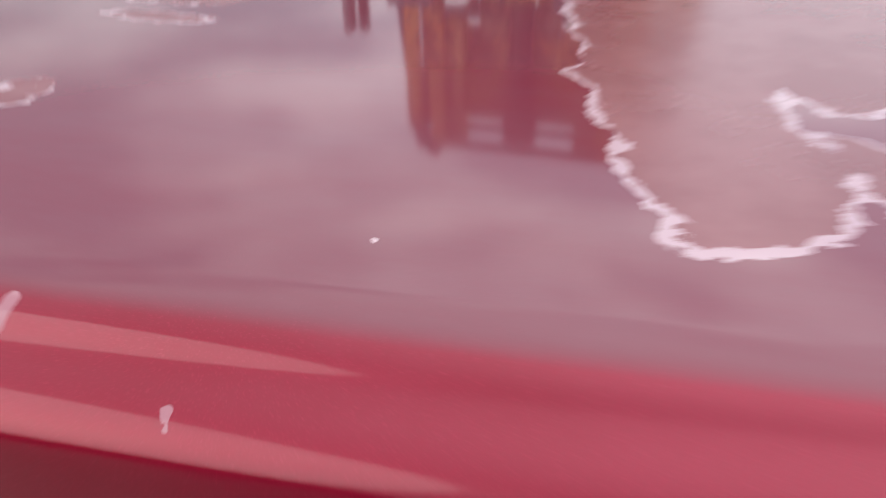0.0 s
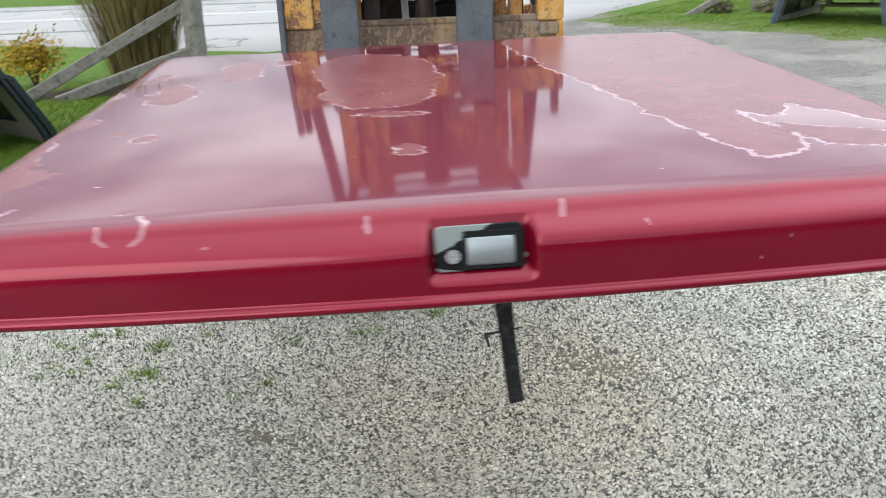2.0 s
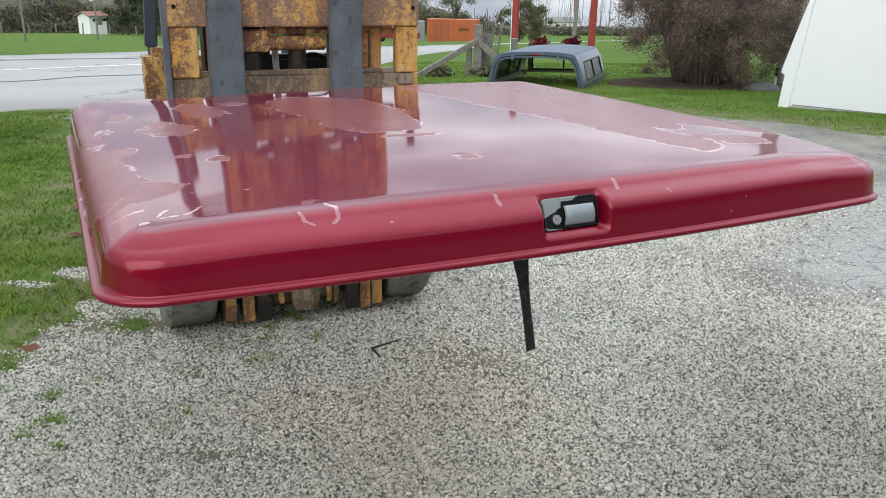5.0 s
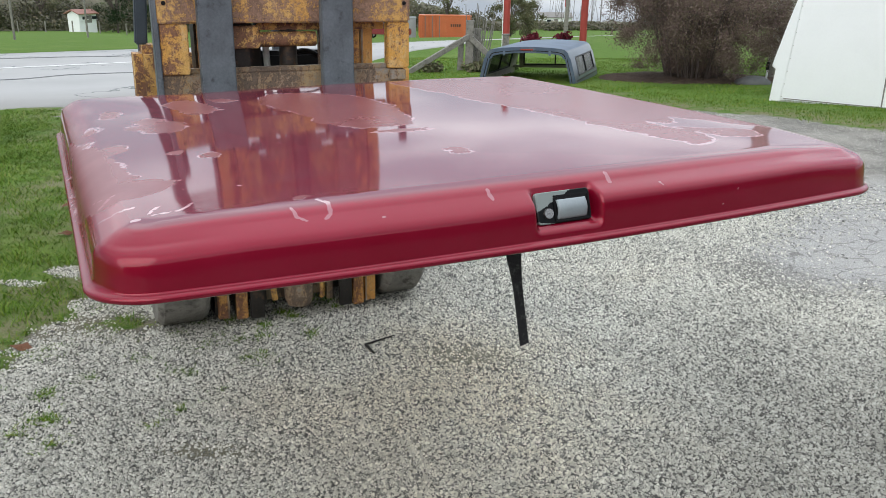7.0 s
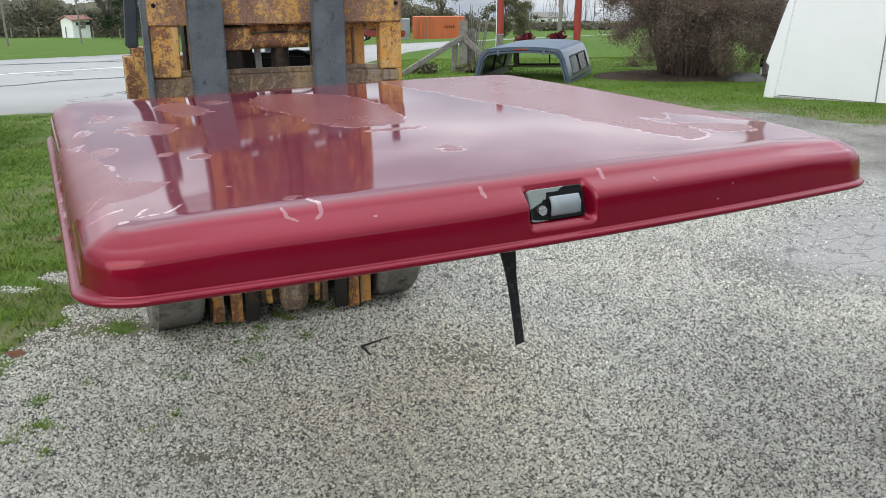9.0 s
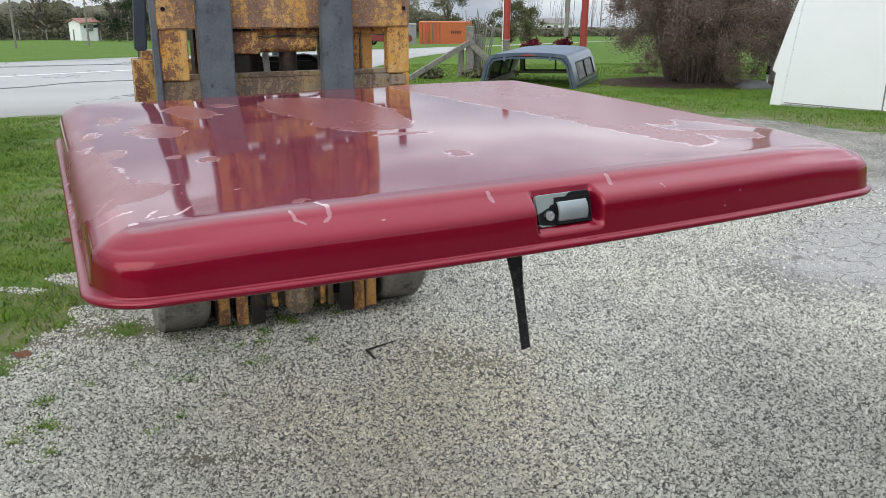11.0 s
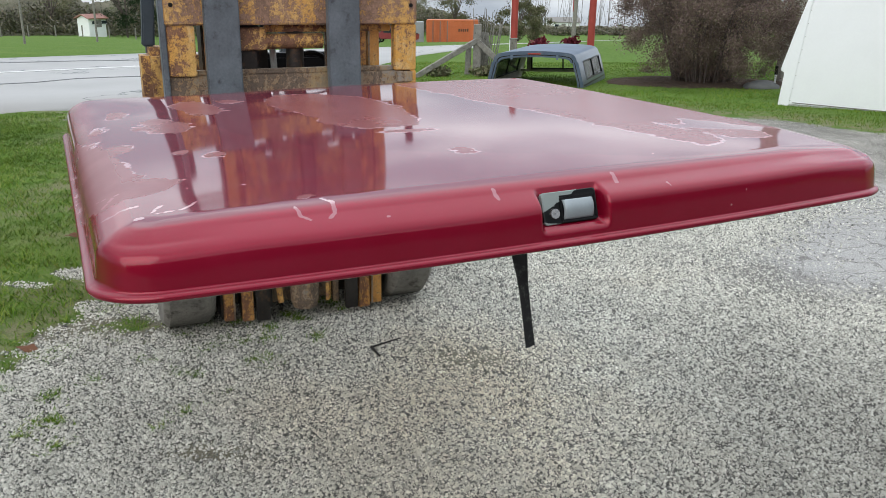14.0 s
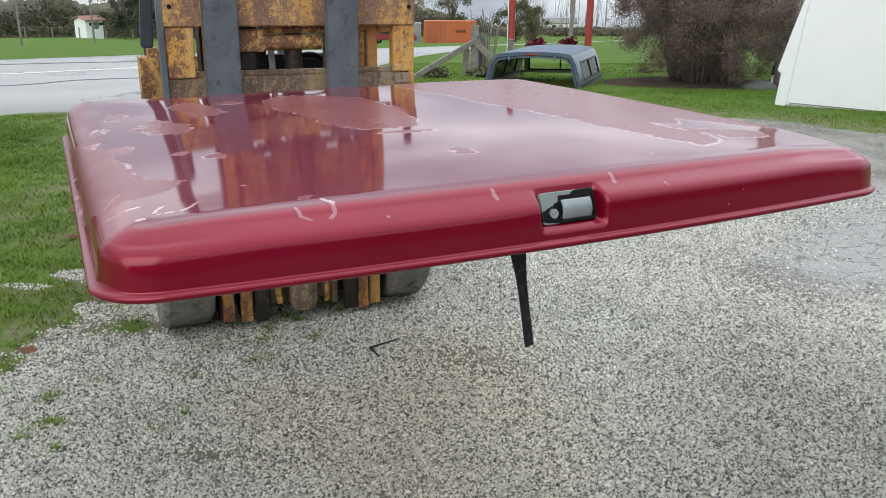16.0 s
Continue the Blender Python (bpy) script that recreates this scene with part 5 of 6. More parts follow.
def limb_set(bm, base, height, spread, count, r0, r):
    """Branching stems from the base."""
    for k in range(count):
        a, out = r.uniform(0, 2 * np.pi), spread * r.uniform(0.35, 1.0)
        q = Vector(base) + Vector((math.cos(a), math.sin(a), 0)) * (0.3 if count > 60 else 0.05) * out
        e1 = Vector(base) + Vector((math.cos(a) * out * 0.5, math.sin(a) * out * 0.5, height * r.uniform(0.4, 0.6)))
        e2 = Vector(base) + Vector((math.cos(a) * out, math.sin(a) * out, height * r.uniform(0.8, 1.05)))
        rod(bm, q, e1, r0, r0 * 0.7, 6)
        rod(bm, e1, e2, r0 * 0.7, r0 * 0.25, 5)
        for j in range(2):
            b = a + r.uniform(-0.9, 0.9)
            rod(bm, e1.lerp(e2, 0.2 + 0.3 * j), e1 + Vector((math.cos(b) * out * 0.5, math.sin(b) * out * 0.5, height * 0.35)), r0 * 0.4, r0 * 0.12, 4)


def make_bush():
    r = np.random.default_rng(3)
    c = (2.35, 12.45)
    z = float(fall(*c))
    root = thing("purple_bush", pose(c[0], c[1], z), "large round bush with dark purple-bronze leaves in a mulch bed", "bush")
    bm = bmesh.new()
    limb_set(bm, (0, 0, 0), 2.1, 1.5, 170, 0.011, r)
    part("branching", bm, M_BARK, root)
    V = [leaf_cloud((0, 0, 1.15), (1.45, 1.35, 1.1), 72000, 0.0135, r, 0.35, 0.05)]
    for k in range(95):
        a, h = r.uniform(0, 2 * np.pi), r.uniform(0.22, 2.0)
        rad = 1.3 * math.sqrt(max(0.1, 1 - ((h - 1.1) / 1.2) ** 2))
        V.append(leaf_cloud((math.cos(a) * rad, math.sin(a) * rad, h), (0.32, 0.32, 0.3), 820, 0.0125, r, 0.1, 0.12))
    for k in range(60):
        a, h = r.uniform(0, 2 * np.pi), r.uniform(0.12, 0.75)
        rad = (0.22 + 0.75 * h) * r.uniform(0.6, 1.05)
        V.append(leaf_cloud((math.cos(a) * rad * 1.15, math.sin(a) * rad, h), (0.24, 0.24, 0.22), 520, 0.0125, r, 0.1, 0.12))
    V = np.concatenate(V)
    V[:, 2] = np.maximum(V[:, 2], 0.10 + 0.1 * np.abs(V[:, 0]))
    raw_mesh("foliage", V, quads(V), M_PURPLE, root)
    # its bed of mulch
    bm = bmesh.new()
    bmesh.ops.create_grid(bm, x_segments=40, y_segments=40, size=1.0)
    for v in bm.verts:
        d = math.hypot(v.co.x, v.co.y)
        f = 1 + 0.10 * noise.noise(Vector((v.co.x * 3, v.co.y * 3, 0)))
        x, y = v.co.x * 1.75 * f, v.co.y * 1.15 * f
        w = max(0.0, 1 - d ** 4)
        v.co = (x, y, 0.07 * w - 0.06 * (d > 0.98) + 0.025 * w * noise.noise(Vector((x * 9, y * 9, 1))))
    bmesh.ops.delete(bm, geom=[v for v in bm.verts if math.hypot(v.co.x / 1.75, v.co.y / 1.15) > 1.12], context="VERTS")
    bed = part("mulch_bed", bm, M_MULCH, None, smooth=True)
    bed.matrix_world = pose(2.5, 12.2, float(fall(2.5, 12.2)) + 0.0, 1.2, 0, -10)
    tagged(bed, "low bed of dark brown mulch under the bush", "mulch bed")


make_bush()


def make_tree(x, y, height, crown_r, leaves, material, seed, label, leaf=0.16, trunk=0.14, name="tree", drop=0.0):
    r = np.random.default_rng(seed)
    root = thing(name, pose(x, y, float(fall(x, y)) - 0.05 + drop), label, "tree")
    bm = bmesh.new()
    rod(bm, (0, 0, 0), (0.05 * height * r.normal() * 0.3, 0, height * 0.55), trunk, trunk * 0.55, 9)
    limb_set(bm, (0, 0, height * 0.3), height * 0.62, crown_r * 0.9, 13, trunk * 0.4, r)
    part("trunk", bm, M_BARK, root)
    V = []
    for k in range(22):
        a, h = r.uniform(0, 2 * np.pi), r.uniform(0.08 if height < 8 else 0.14, 0.95) * height
        q = crown_r * r.uniform(0.1, 0.85) * math.sqrt(max(0.1, 1 - ((h / height - 0.6) / 0.45) ** 2))
        V.append(leaf_cloud((math.cos(a) * q, math.sin(a) * q, h), (crown_r * 0.42, crown_r * 0.42, height * 0.14), leaves // 18, leaf, r, 0.2))
    V = np.concatenate(V)
    raw_mesh("crown", V, quads(V), material, root)
    return root


def ornamental_grass():
    r = np.random.default_rng(5)
    root = thing("ornamental_grass", pose(-6.05, 5.05, float(fall(-6.05, 5.05))), "tall clump of dry tan ornamental grass behind the fence", "ornamental grass")
    n = 900
    a, q = r.uniform(0, 2 * np.pi, n), 0.28 * r.random(n) ** 0.6
    o = np.stack([np.cos(a) * q, np.sin(a) * q, np.zeros(n)], 1)
    h = r.uniform(0.9, 2.0, n)
    out = np.stack([np.cos(a), np.sin(a), np.zeros(n)], 1) * (r.uniform(0.1, 0.9, n) * h * 0.6)[:, None] + r.normal(0, 0.07, (n, 3)) * [1, 1, 0]
    d = np.stack([-np.sin(a), np.cos(a), np.zeros(n)], 1) * 0.005
    up = np.array([0, 0, 1.0])
    m, t = o + out * 0.4 + up * (h * 0.62)[:, None], o + out + up * (h * r.uniform(0.75, 1.0, n))[:, None]
    V = np.stack([o - d, o + d, m + d, m - d, m - d * 0.9, m + d * 0.9, t + d * 0.3, t - d * 0.3], 1).reshape(-1, 3)
    raw_mesh("stalks", V, quads(V), M_STRAW, root)


ornamental_grass()


def small_shrub(x, y, size, height, material, name, label, category, seed, count=1600, leaf=0.028):
    r = np.random.default_rng(seed)
    root = thing(name, pose(x, y, float(fall(x, y))), label, category)
    bm = bmesh.new()
    limb_set(bm, (0, 0, 0), height * 0.8, size * 0.7, 10, 0.008, r)
    part("stems", bm, M_BARK, root)
    V = leaf_cloud((0, 0, height * 0.55), (size, size, height * 0.5), count, leaf, r, 0.3)
    V[:, 2] = np.maximum(V[:, 2], 0.02)
    raw_mesh("leaves", V, quads(V), material, root)
    return root


small_shrub(-7.2, 4.75, 0.42, 0.55, M_GOLD, "yellow_shrub", "small yellow-green shrub behind the fence rails", "shrub", 21, 2600, 0.018)
small_shrub(-6.5, 5.6, 0.35, 0.35, M_GOLD, "yellow_shrub", "low yellow-green shrub beside the grass clump", "shrub", 22, 1200)
for k, (x, y) in enumerate([(-2.0, 13.6), (-1.2, 13.75), (-0.7, 13.9)]):
    small_shrub(x, y, 0.26, 0.2, M_OLIVE, "weedy_plant", "low green weeds at the foot of the fence post", "plant", 30 + k, 900, 0.035)
for k, (x, y, m) in enumerate([(0.00, 24.5, M_FLOWER), (1.02, 25.6, M_FLOWER)]):
    small_shrub(x, y, 0.30, 0.36, m, "flower_mound", "round mound of crimson mums" if m is M_FLOWER else "small mound of golden flowers", "flowers", 40 + k, 1200, 0.05)


# ---------------------------------------------------------------- fences
def plank(a, b, w, h, bend=0.0):
    """A rough-hewn rail from a to b."""
    bm = bmesh.new()
    a, b = Vector(a), Vector(b)
    d = b - a
    q = d.to_track_quat("X", "Z").to_matrix().to_4x4()
    n = 9
    rows = []
    for k in range(n + 1):
        t = k / n
        ww, hh = w * (1 + 0.08 * noise.noise(Vector((t * 7, a.x, 0)))), h * (1 + 0.10 * noise.noise(Vector((t * 6, a.y, 4))))
        z = bend * math.sin(t * math.pi)
        rows.append([bm.verts.new((t * d.length, y * ww, zz * hh + z)) for y, zz in ((-0.5, -0.42), (-0.42, -0.5), (0.42, -0.5), (0.5, -0.42), (0.5, 0.42), (0.42, 0.5), (-0.42, 0.5), (-0.5, 0.42))])
    for A, B in zip(rows, rows[1:]):
        for j in range(8):
            bm.faces.new((A[j], A[(j + 1) % 8], B[(j + 1) % 8], B[j]))
    bm.faces.new(rows[0][::-1])
    bm.faces.new(rows[-1])
    bmesh.ops.recalc_face_normals(bm, faces=bm.faces)
    bmesh.ops.transform(bm, matrix=Matrix.Translation(a) @ q, verts=bm.verts)
    return bm


def make_fences():
    f = thing("split_rail_fence", pose(-5.35, 5.0, float(fall(-5.35, 5.0))), "grey weathered split-rail fence end with sloping rails", "fence")
    part("post", plank((0, 0, -0.1), (0.02, 0, 1.02), 0.14, 0.14), M_WOOD, f)
    part("rail", plank((-0.04, -0.02, 0.78), (-1.15, -0.95, 0.05), 0.06, 0.10), M_WOOD, f)
    part("rail", plank((-0.04, -0.05, 0.36), (-0.80, -0.90, 0.04), 0.07, 0.10), M_WOOD, f)
    g = thing("fence_corner", pose(-1.36, 14.0, float(fall(-1.36, 14.0))), "weathered wooden fence corner post with diagonal braces", "fence")
    part("post", plank((0, 0, -0.1), (0, 0, 0.92), 0.15, 0.15), M_WOOD, g)
    part("post", plank((0.10, 0.5, -0.1), (0.12, 0.5, 0.75), 0.14, 0.14), M_WOOD, g)
    part("post", plank((-0.18, 0.06, -0.1), (-0.16, 0.06, 0.52), 0.10, 0.10), M_WOOD, g)
    part("brace", plank((-0.02, -0.06, 0.64), (-1.12, -0.75, 0.0), 0.06, 0.09), M_WOOD, g)
    part("brace", plank((0.02, -0.08, 0.62), (0.72, -0.15, 0.0), 0.07, 0.10), M_WOOD, g)
    bm = bmesh.new()
    r = np.random.default_rng(12)
    for k in range(16):
        x = -0.12 + 0.045 * k * 0.9
        rod(bm, (x * 0.6, 0.1 + 0.1 * r.random(), 0.0), (x + 0.1 * r.normal() * 0.4, 0.1, 0.75 + 0.5 * r.random()), 0.014, 0.006, 5)
    part("dead_vine", bm, M_WOOD, g)
    for k, (x, y) in enumerate([(-0.72, 15.2)]):
        p2 = thing("fence_post", pose(x, y, float(fall(x, y))), "short grey wooden fence post on the lawn", "fence post")
        part("post_shaft", plank((0, 0, -0.1), (0, 0, 0.62), 0.13, 0.13), M_WOOD, p2)
        part("post_cap", boxed(-0.075, 0.075, -0.075, 0.075, 0.62, 0.645, 0.005), M_WOOD, p2)
    # mulch at the foot of the split-rail fence
    bm = bmesh.new()
    bmesh.ops.create_grid(bm, x_segments=24, y_segments=24, size=1.0)
    for v in bm.verts:
        d = math.hypot(v.co.x, v.co.y)
        w = max(0.0, 1 - d ** 3)
        f2 = 1 + 0.15 * noise.noise(Vector((v.co.x * 3, v.co.y * 3, 6)))
        v.co = (v.co.x * 1.1 * f2, v.co.y * 0.5 * f2, 0.06 * w - 0.05 * (d > 0.95) + 0.02 * w * noise.noise(Vector((v.co.x * 12, v.co.y * 12, 2))))
    bmesh.ops.delete(bm, geom=[v for v in bm.verts if math.hypot(v.co.x / 1.1, v.co.y / 0.5) > 1.12], context="VERTS")
    bed = part("soil_bed", bm, M_MULCH, None, smooth=True)
    bed.matrix_world = pose(-6.05, 4.6, float(fall(-6.05, 4.6)) + 0.0, 0, 0, 40)
    tagged(bed, "bare dark soil along the foot of the rail fence", "soil bed")


make_fences()


# ---------------------------------------------------------------- truck caps and the white trailer
def make_cap(name, m, width, length, height, paint, roof, label, tilt=0.12):
    """A pickup cap set on the ground: open rear, cut-out side windows, front window, rounded roof."""
    root = thing(name, m, label, "truck cap")
    w, big = width / 2, 0.13

    def rib(y, k):
        """Half arch from the right foot over the roof to the left foot, drawn in by k."""
        top, r = height - k, big - k * 0.6
        pts = [(w - k, 0.0), (w - k - tilt * 0.16, 0.125), (w - k - tilt * 0.80, height - 0.145)]
        for a in (8, 28, 48, 68, 88):
            pts.append((w - k - tilt - r + r * math.cos(radians(a)), top - r + r * math.sin(radians(a))))
        pts += [(w * 0.5, top + 0.016), (w * 0.25, top + 0.026), (0.0, top + 0.03)]
        return [(x, y, z) for x, z in pts] + [(-x, y, z) for x, z in pts[-2::-1]]

    ys = [0.0, 0.03, length * 0.16, length * 0.5, length * 0.86, length - 0.12, length - 0.04, length]

    def skin(k, seg, yfrom=0, shift=0.0):
        bm = bmesh.new()
        R = []
        for q, y in enumerate(ys):
            droop = 0.035 if q == len(ys) - 1 else (0.01 if q == len(ys) - 2 else 0.0)
            R.append([bm.verts.new((x, yy, z - droop * min(1, z / 0.3) + shift)) for x, yy, z in rib(y, k + droop * 0.6)])
        last = len(R[0]) - 2
        for q in range(yfrom, len(ys) - 1):
            for s in range(last + 1):
                if seg(q, s, last):
                    bm.faces.new((R[q][s], R[q][s + 1], R[q + 1][s + 1], R[q + 1][s]))
        bmesh.ops.delete(bm, geom=[v for v in bm.verts if not v.link_faces], context="VERTS")
        bmesh.ops.recalc_face_normals(bm, faces=bm.faces)
        return bm

    hole = lambda q, s, last: s in (1, last - 1) and 2 <= q <= 3
    side = lambda q, s, last: not hole(q, s, last)
    part("shell", skin(0.0, lambda q, s, last: side(q, s, last) and (s < 5 or s > last - 5)), paint, root, smooth=True)
    part("headliner", skin(0.035, side), M_LINER, root, "pale fibreglass lining", smooth=True)
    part("roof_skin", skin(0.0, lambda q, s, last: 5 <= s <= last - 5), roof, root, "chalky sun-faded roof", smooth=True)

    def arch(k0, k1, y0, y1, material, name2, label2=""):
        bm = bmesh.new()
        a, b, c, d = rib(y0, k0), rib(y0, k1), rib(y1, k1), rib(y1, k0)
        L = [[bm.verts.new(p) for p in ring] for ring in (a, b, c, d)]
        for s in range(len(a) - 1):
            for g in range(4):
                A, B = L[g], L[(g + 1) % 4]
                bm.faces.new((A[s], B[s], B[s + 1], A[s + 1]))
        for s in (0, -1):
            bm.faces.new([L[g][s] for g in range(4)])
        bmesh.ops.recalc_face_normals(bm, faces=bm.faces)
        return part(name2, bm, material, root, label2)
    arch(0.002, 0.052, -0.014, 0.034, paint, "rear_frame")
    arch(0.052, 0.066, -0.004, 0.034, M_BLACK, "rear_seal", "black rubber seal")
    arch(0.066, 0.092, -0.009, 0.034, paint, "rear_channel")
    # front wall with its window
    bm = bmesh.new()
    z0, z1, x1 = height * 0.26, height * 0.80, w - tilt - 0.13
    box(bm, -w + 0.05, w - 0.05, length - 0.09, length - 0.06, 0.10, z0, 0.004)
    box(bm, -w + tilt + 0.05, -x1, length - 0.09, length - 0.06, z0 + 0.0005, z1, 0.004)
    box(bm, x1, w - tilt - 0.05, length - 0.09, length - 0.06, z0 + 0.0005, z1, 0.004)
    box(bm, -w + tilt + 0.09, w - tilt - 0.09, length - 0.09, length - 0.06, z1 + 0.0005, height - 0.03, 0.004)
    part("front_wall", bm, M_LINER, root)
    bm = bmesh.new()
    for a, b, c, d in ((-x1, x1, z0, z0 + 0.026), (-x1, x1, z1 - 0.026, z1), (-x1, -x1 + 0.026, z0, z1), (x1 - 0.026, x1, z0, z1), (0.03, 0.055, z0, z1), (x1 * 0.80, x1 * 0.84, z0, z1)):
        box(bm, a, b, length - 0.102, length - 0.091, c, d, 0.003)
    part("front_window_frame", bm, M_BLACK, root, "black rubber window frame")
    part("brake_light", boxed(-0.10, 0.10, -0.022, -0.0145, height - 0.022, height - 0.002, 0.003), M_REDPOLE, root)
    for sgn in (-1, 1):
        part("hinge", boxed(sgn * 0.36 - 0.018, sgn * 0.36 + 0.018, -0.026, -0.0145, height - 0.10, height - 0.03, 0.004), roof, root)
    # side windows in the openings
    x_lo, z_lo, x_hi, z_hi = w - tilt * 0.16, 0.125, w - tilt * 0.80, height - 0.145
    lean = math.degrees(math.atan2(x_lo - x_hi, z_hi - z_lo))
    hh, ll, mid = math.hypot(x_lo - x_hi, z_hi - z_lo) / 2, length * 0.35, length * 0.51
    for sgn in (-1, 1):
        win = part("side_window", boxed(-0.003, 0.003, -ll, ll, -hh, hh, 0), M_TINT, root, "dark tinted sliding window")
        win.matrix_local = pose(sgn * ((x_lo + x_hi) / 2 - 0.012), mid, (z_lo + z_hi) / 2, 0, -sgn * lean, 0)
        bm = bmesh.new()
        for a, b, c, d in ((-ll, ll, -hh - 0.004, -hh + 0.02), (-ll, ll, hh - 0.02, hh + 0.004), (-ll, -ll + 0.02, -hh, hh), (ll - 0.02, ll, -hh, hh), (-0.014, 0.014, -hh, hh)):
            box(bm, -0.010, 0.016, a, b, c, d, 0.003)
        part("window_frame", bm, M_BLACK, win)
        part("side_moulding", boxed(sgn * w - 0.012 - sgn * 0.02, sgn * w + 0.012 - sgn * 0.02, 0.05, length - 0.06, 0.055, 0.085, 0.005), M_BLACK, root)
    return root


capm = Matrix.Translation((-0.34, 11.66, float(fall(-0.34, 11.66)) - 0.02)) @ pose(0, 0, 0, 0, -2.0, -15)
make_cap("truck_cap", capm, 1.56, 1.95, 0.555, M_CAPBLUE, M_CAPROOF, "faded slate-blue pickup cap with an open rear, set on the grass")
navy = Matrix.Translation((-4.80, 2.17, 0.04)) @ pose(0, 0, 0, 0, 0, 85)
make_cap("truck_cap", navy, 1.5, 1.9, 0.62, M_NAVY, M_NAVY, "dark navy pickup cap resting on planks in the grass", 0.30)
pl = part("plank", plank((-4.85, 2.86, 0.02), (-4.48, 3.0, 0.025), 0.10, 0.03), M_WOOD, None)
tagged(pl, "short weathered plank lying on the grass", "plank")


def make_trailer():
    """White-skinned cargo body with a raked front edge, standing at the lawn's edge."""
    d = math.degrees(math.atan2(8.61 - 9.33, 3.74 - 2.65))
    root = thing("white_trailer", pose(2.65, 9.33, float(fall(2.65, 9.33)) + 0.0, 0, 0, d), "plain white trailer body with aluminium bottom trim, parked on the grass", "trailer")

    def slab(poly, y0, y1, bevel=0.006):
        bm = bmesh.new()
        A = [bm.verts.new((x, y0, z)) for x, z in poly]
        B = [bm.verts.new((x, y1, z)) for x, z in poly]
        bm.faces.new(A)
        bm.faces.new(B[::-1])
        for k in range(len(poly)):
            kk = (k + 1) % len(poly)
            bm.faces.new((A[k], B[k], B[kk], A[kk]))
        bmesh.ops.recalc_face_normals(bm, faces=bm.faces)
        bmesh.ops.bevel(bm, geom=list(bm.edges), offset=bevel, segments=2, affect="EDGES")
        return bm
    part("front_skin", slab([(0.0, 0.02), (0.03, 0.42), (-0.02, 0.45), (0.10, 0.95), (0.30, 1.7), (0.42, 2.2), (0.50, 2.2), (0.235, 1.2), (0.13, 0.02)], 0.0, 1.6), M_WHITE, root)
    part("side_skin", slab([(0.132, 0.05), (0.237, 1.2), (0.502, 2.2), (3.4, 2.2), (3.4, 0.05)], 0.012, 1.6), M_WHITE, root)
    part("bottom_rail", boxed(0.133, 3.4, -0.006, 0.02, 0.01, 0.047, 0.004), M_TRIM, root, "aluminium bottom rail")
    part("lower_seam", boxed(0.17, 3.38, 0.004, 0.0115, 0.062, 0.072, 0.001), M_TAUPE, root)
    bm = bmesh.new()
    box(bm, 1.32, 1.36, -0.03, 0.011, 0.56, 0.66, 0.005)
    box(bm, 1.30, 1.42, -0.012, 0.0112, 0.545, 0.56, 0.003)
    part("door_latch", bm, M_TRIM, root)
    part("door_seam", boxed(1.27, 1.285, 0.006, 0.0115, 0.05, 2.1, 0.001), M_TAUPE, root)
    for k in range(8):
        t = k / 7
        part("rivet", rod(bmesh.new(), (0.142 + 0.10 * t, 0.005, 0.09 + 1.08 * t), (0.142 + 0.10 * t, 0.0125, 0.09 + 1.08 * t), 0.006, None, 8), M_TRIM, root)
    return root


make_trailer()


def simple_post(name, x, y, h, r0, material, label, category, top=None, up=0.0):
    root = thing(name, pose(x, y, float(fall(x, y)) - 0.1 + up), label, category)
    bm = rod(bmesh.new(), (0, 0, 0), (0, 0, h), r0, r0 * 0.92, 16)
    part("shaft", bm, material, root)
    part("cap", rod(bmesh.new(), (0, 0, h), (0, 0, h + (top or 0.03)), r0 * (1.7 if top else 1.05), r0 * (1.5 if top else 0.8), 14), M_BLACK if top else material, root)
    return root


simple_post("wooden_pole", 3.80, 12.9, 5.0, 0.17, M_POLE, "thick grey-tan pole behind the white trailer", "pole")
simple_post("red_pole", -0.79, 23.3, 5.0, 0.10, M_REDPOLE, "tall faded red steel pole on the lawn", "pole")
simple_post("red_pole", 1.67, 26.4, 5.0, 0.115, M_REDPOLE, "tall faded red steel pole by the flower mounds", "pole")
simple_post("white_pole", -0.900, 23.2, 5.0, 0.011, M_WHITE, "thin white pipe beside a red pole", "pole")
simple_post("path_light", 3.40, 12.1, 0.30, 0.016, M_WHITE, "short white garden light with a black head", "garden light", 0.13)
bm = bmesh.new()
bmesh.ops.create_icosphere(bm, subdivisions=3, radius=1.0)
for v in bm.verts:
    k = 1 + 0.10 * noise.noise(v.co * 2.0)
    v.co = (v.co.x * 0.27 * k, v.co.y * 0.2 * k, v.co.z * 0.12 * k)
boulder = part("boulder", bm, plain("grey_boulder", (0.13, 0.135, 0.135), 0.9, 0, 0.25, 8, 60, 0.6, 0.01), None, smooth=True)
boulder.matrix_world = pose(3.08, 11.65, float(fall(3.08, 11.65)) + 0.03)
tagged(boulder, "low rounded grey boulder at the edge of the mulch", "boulder")


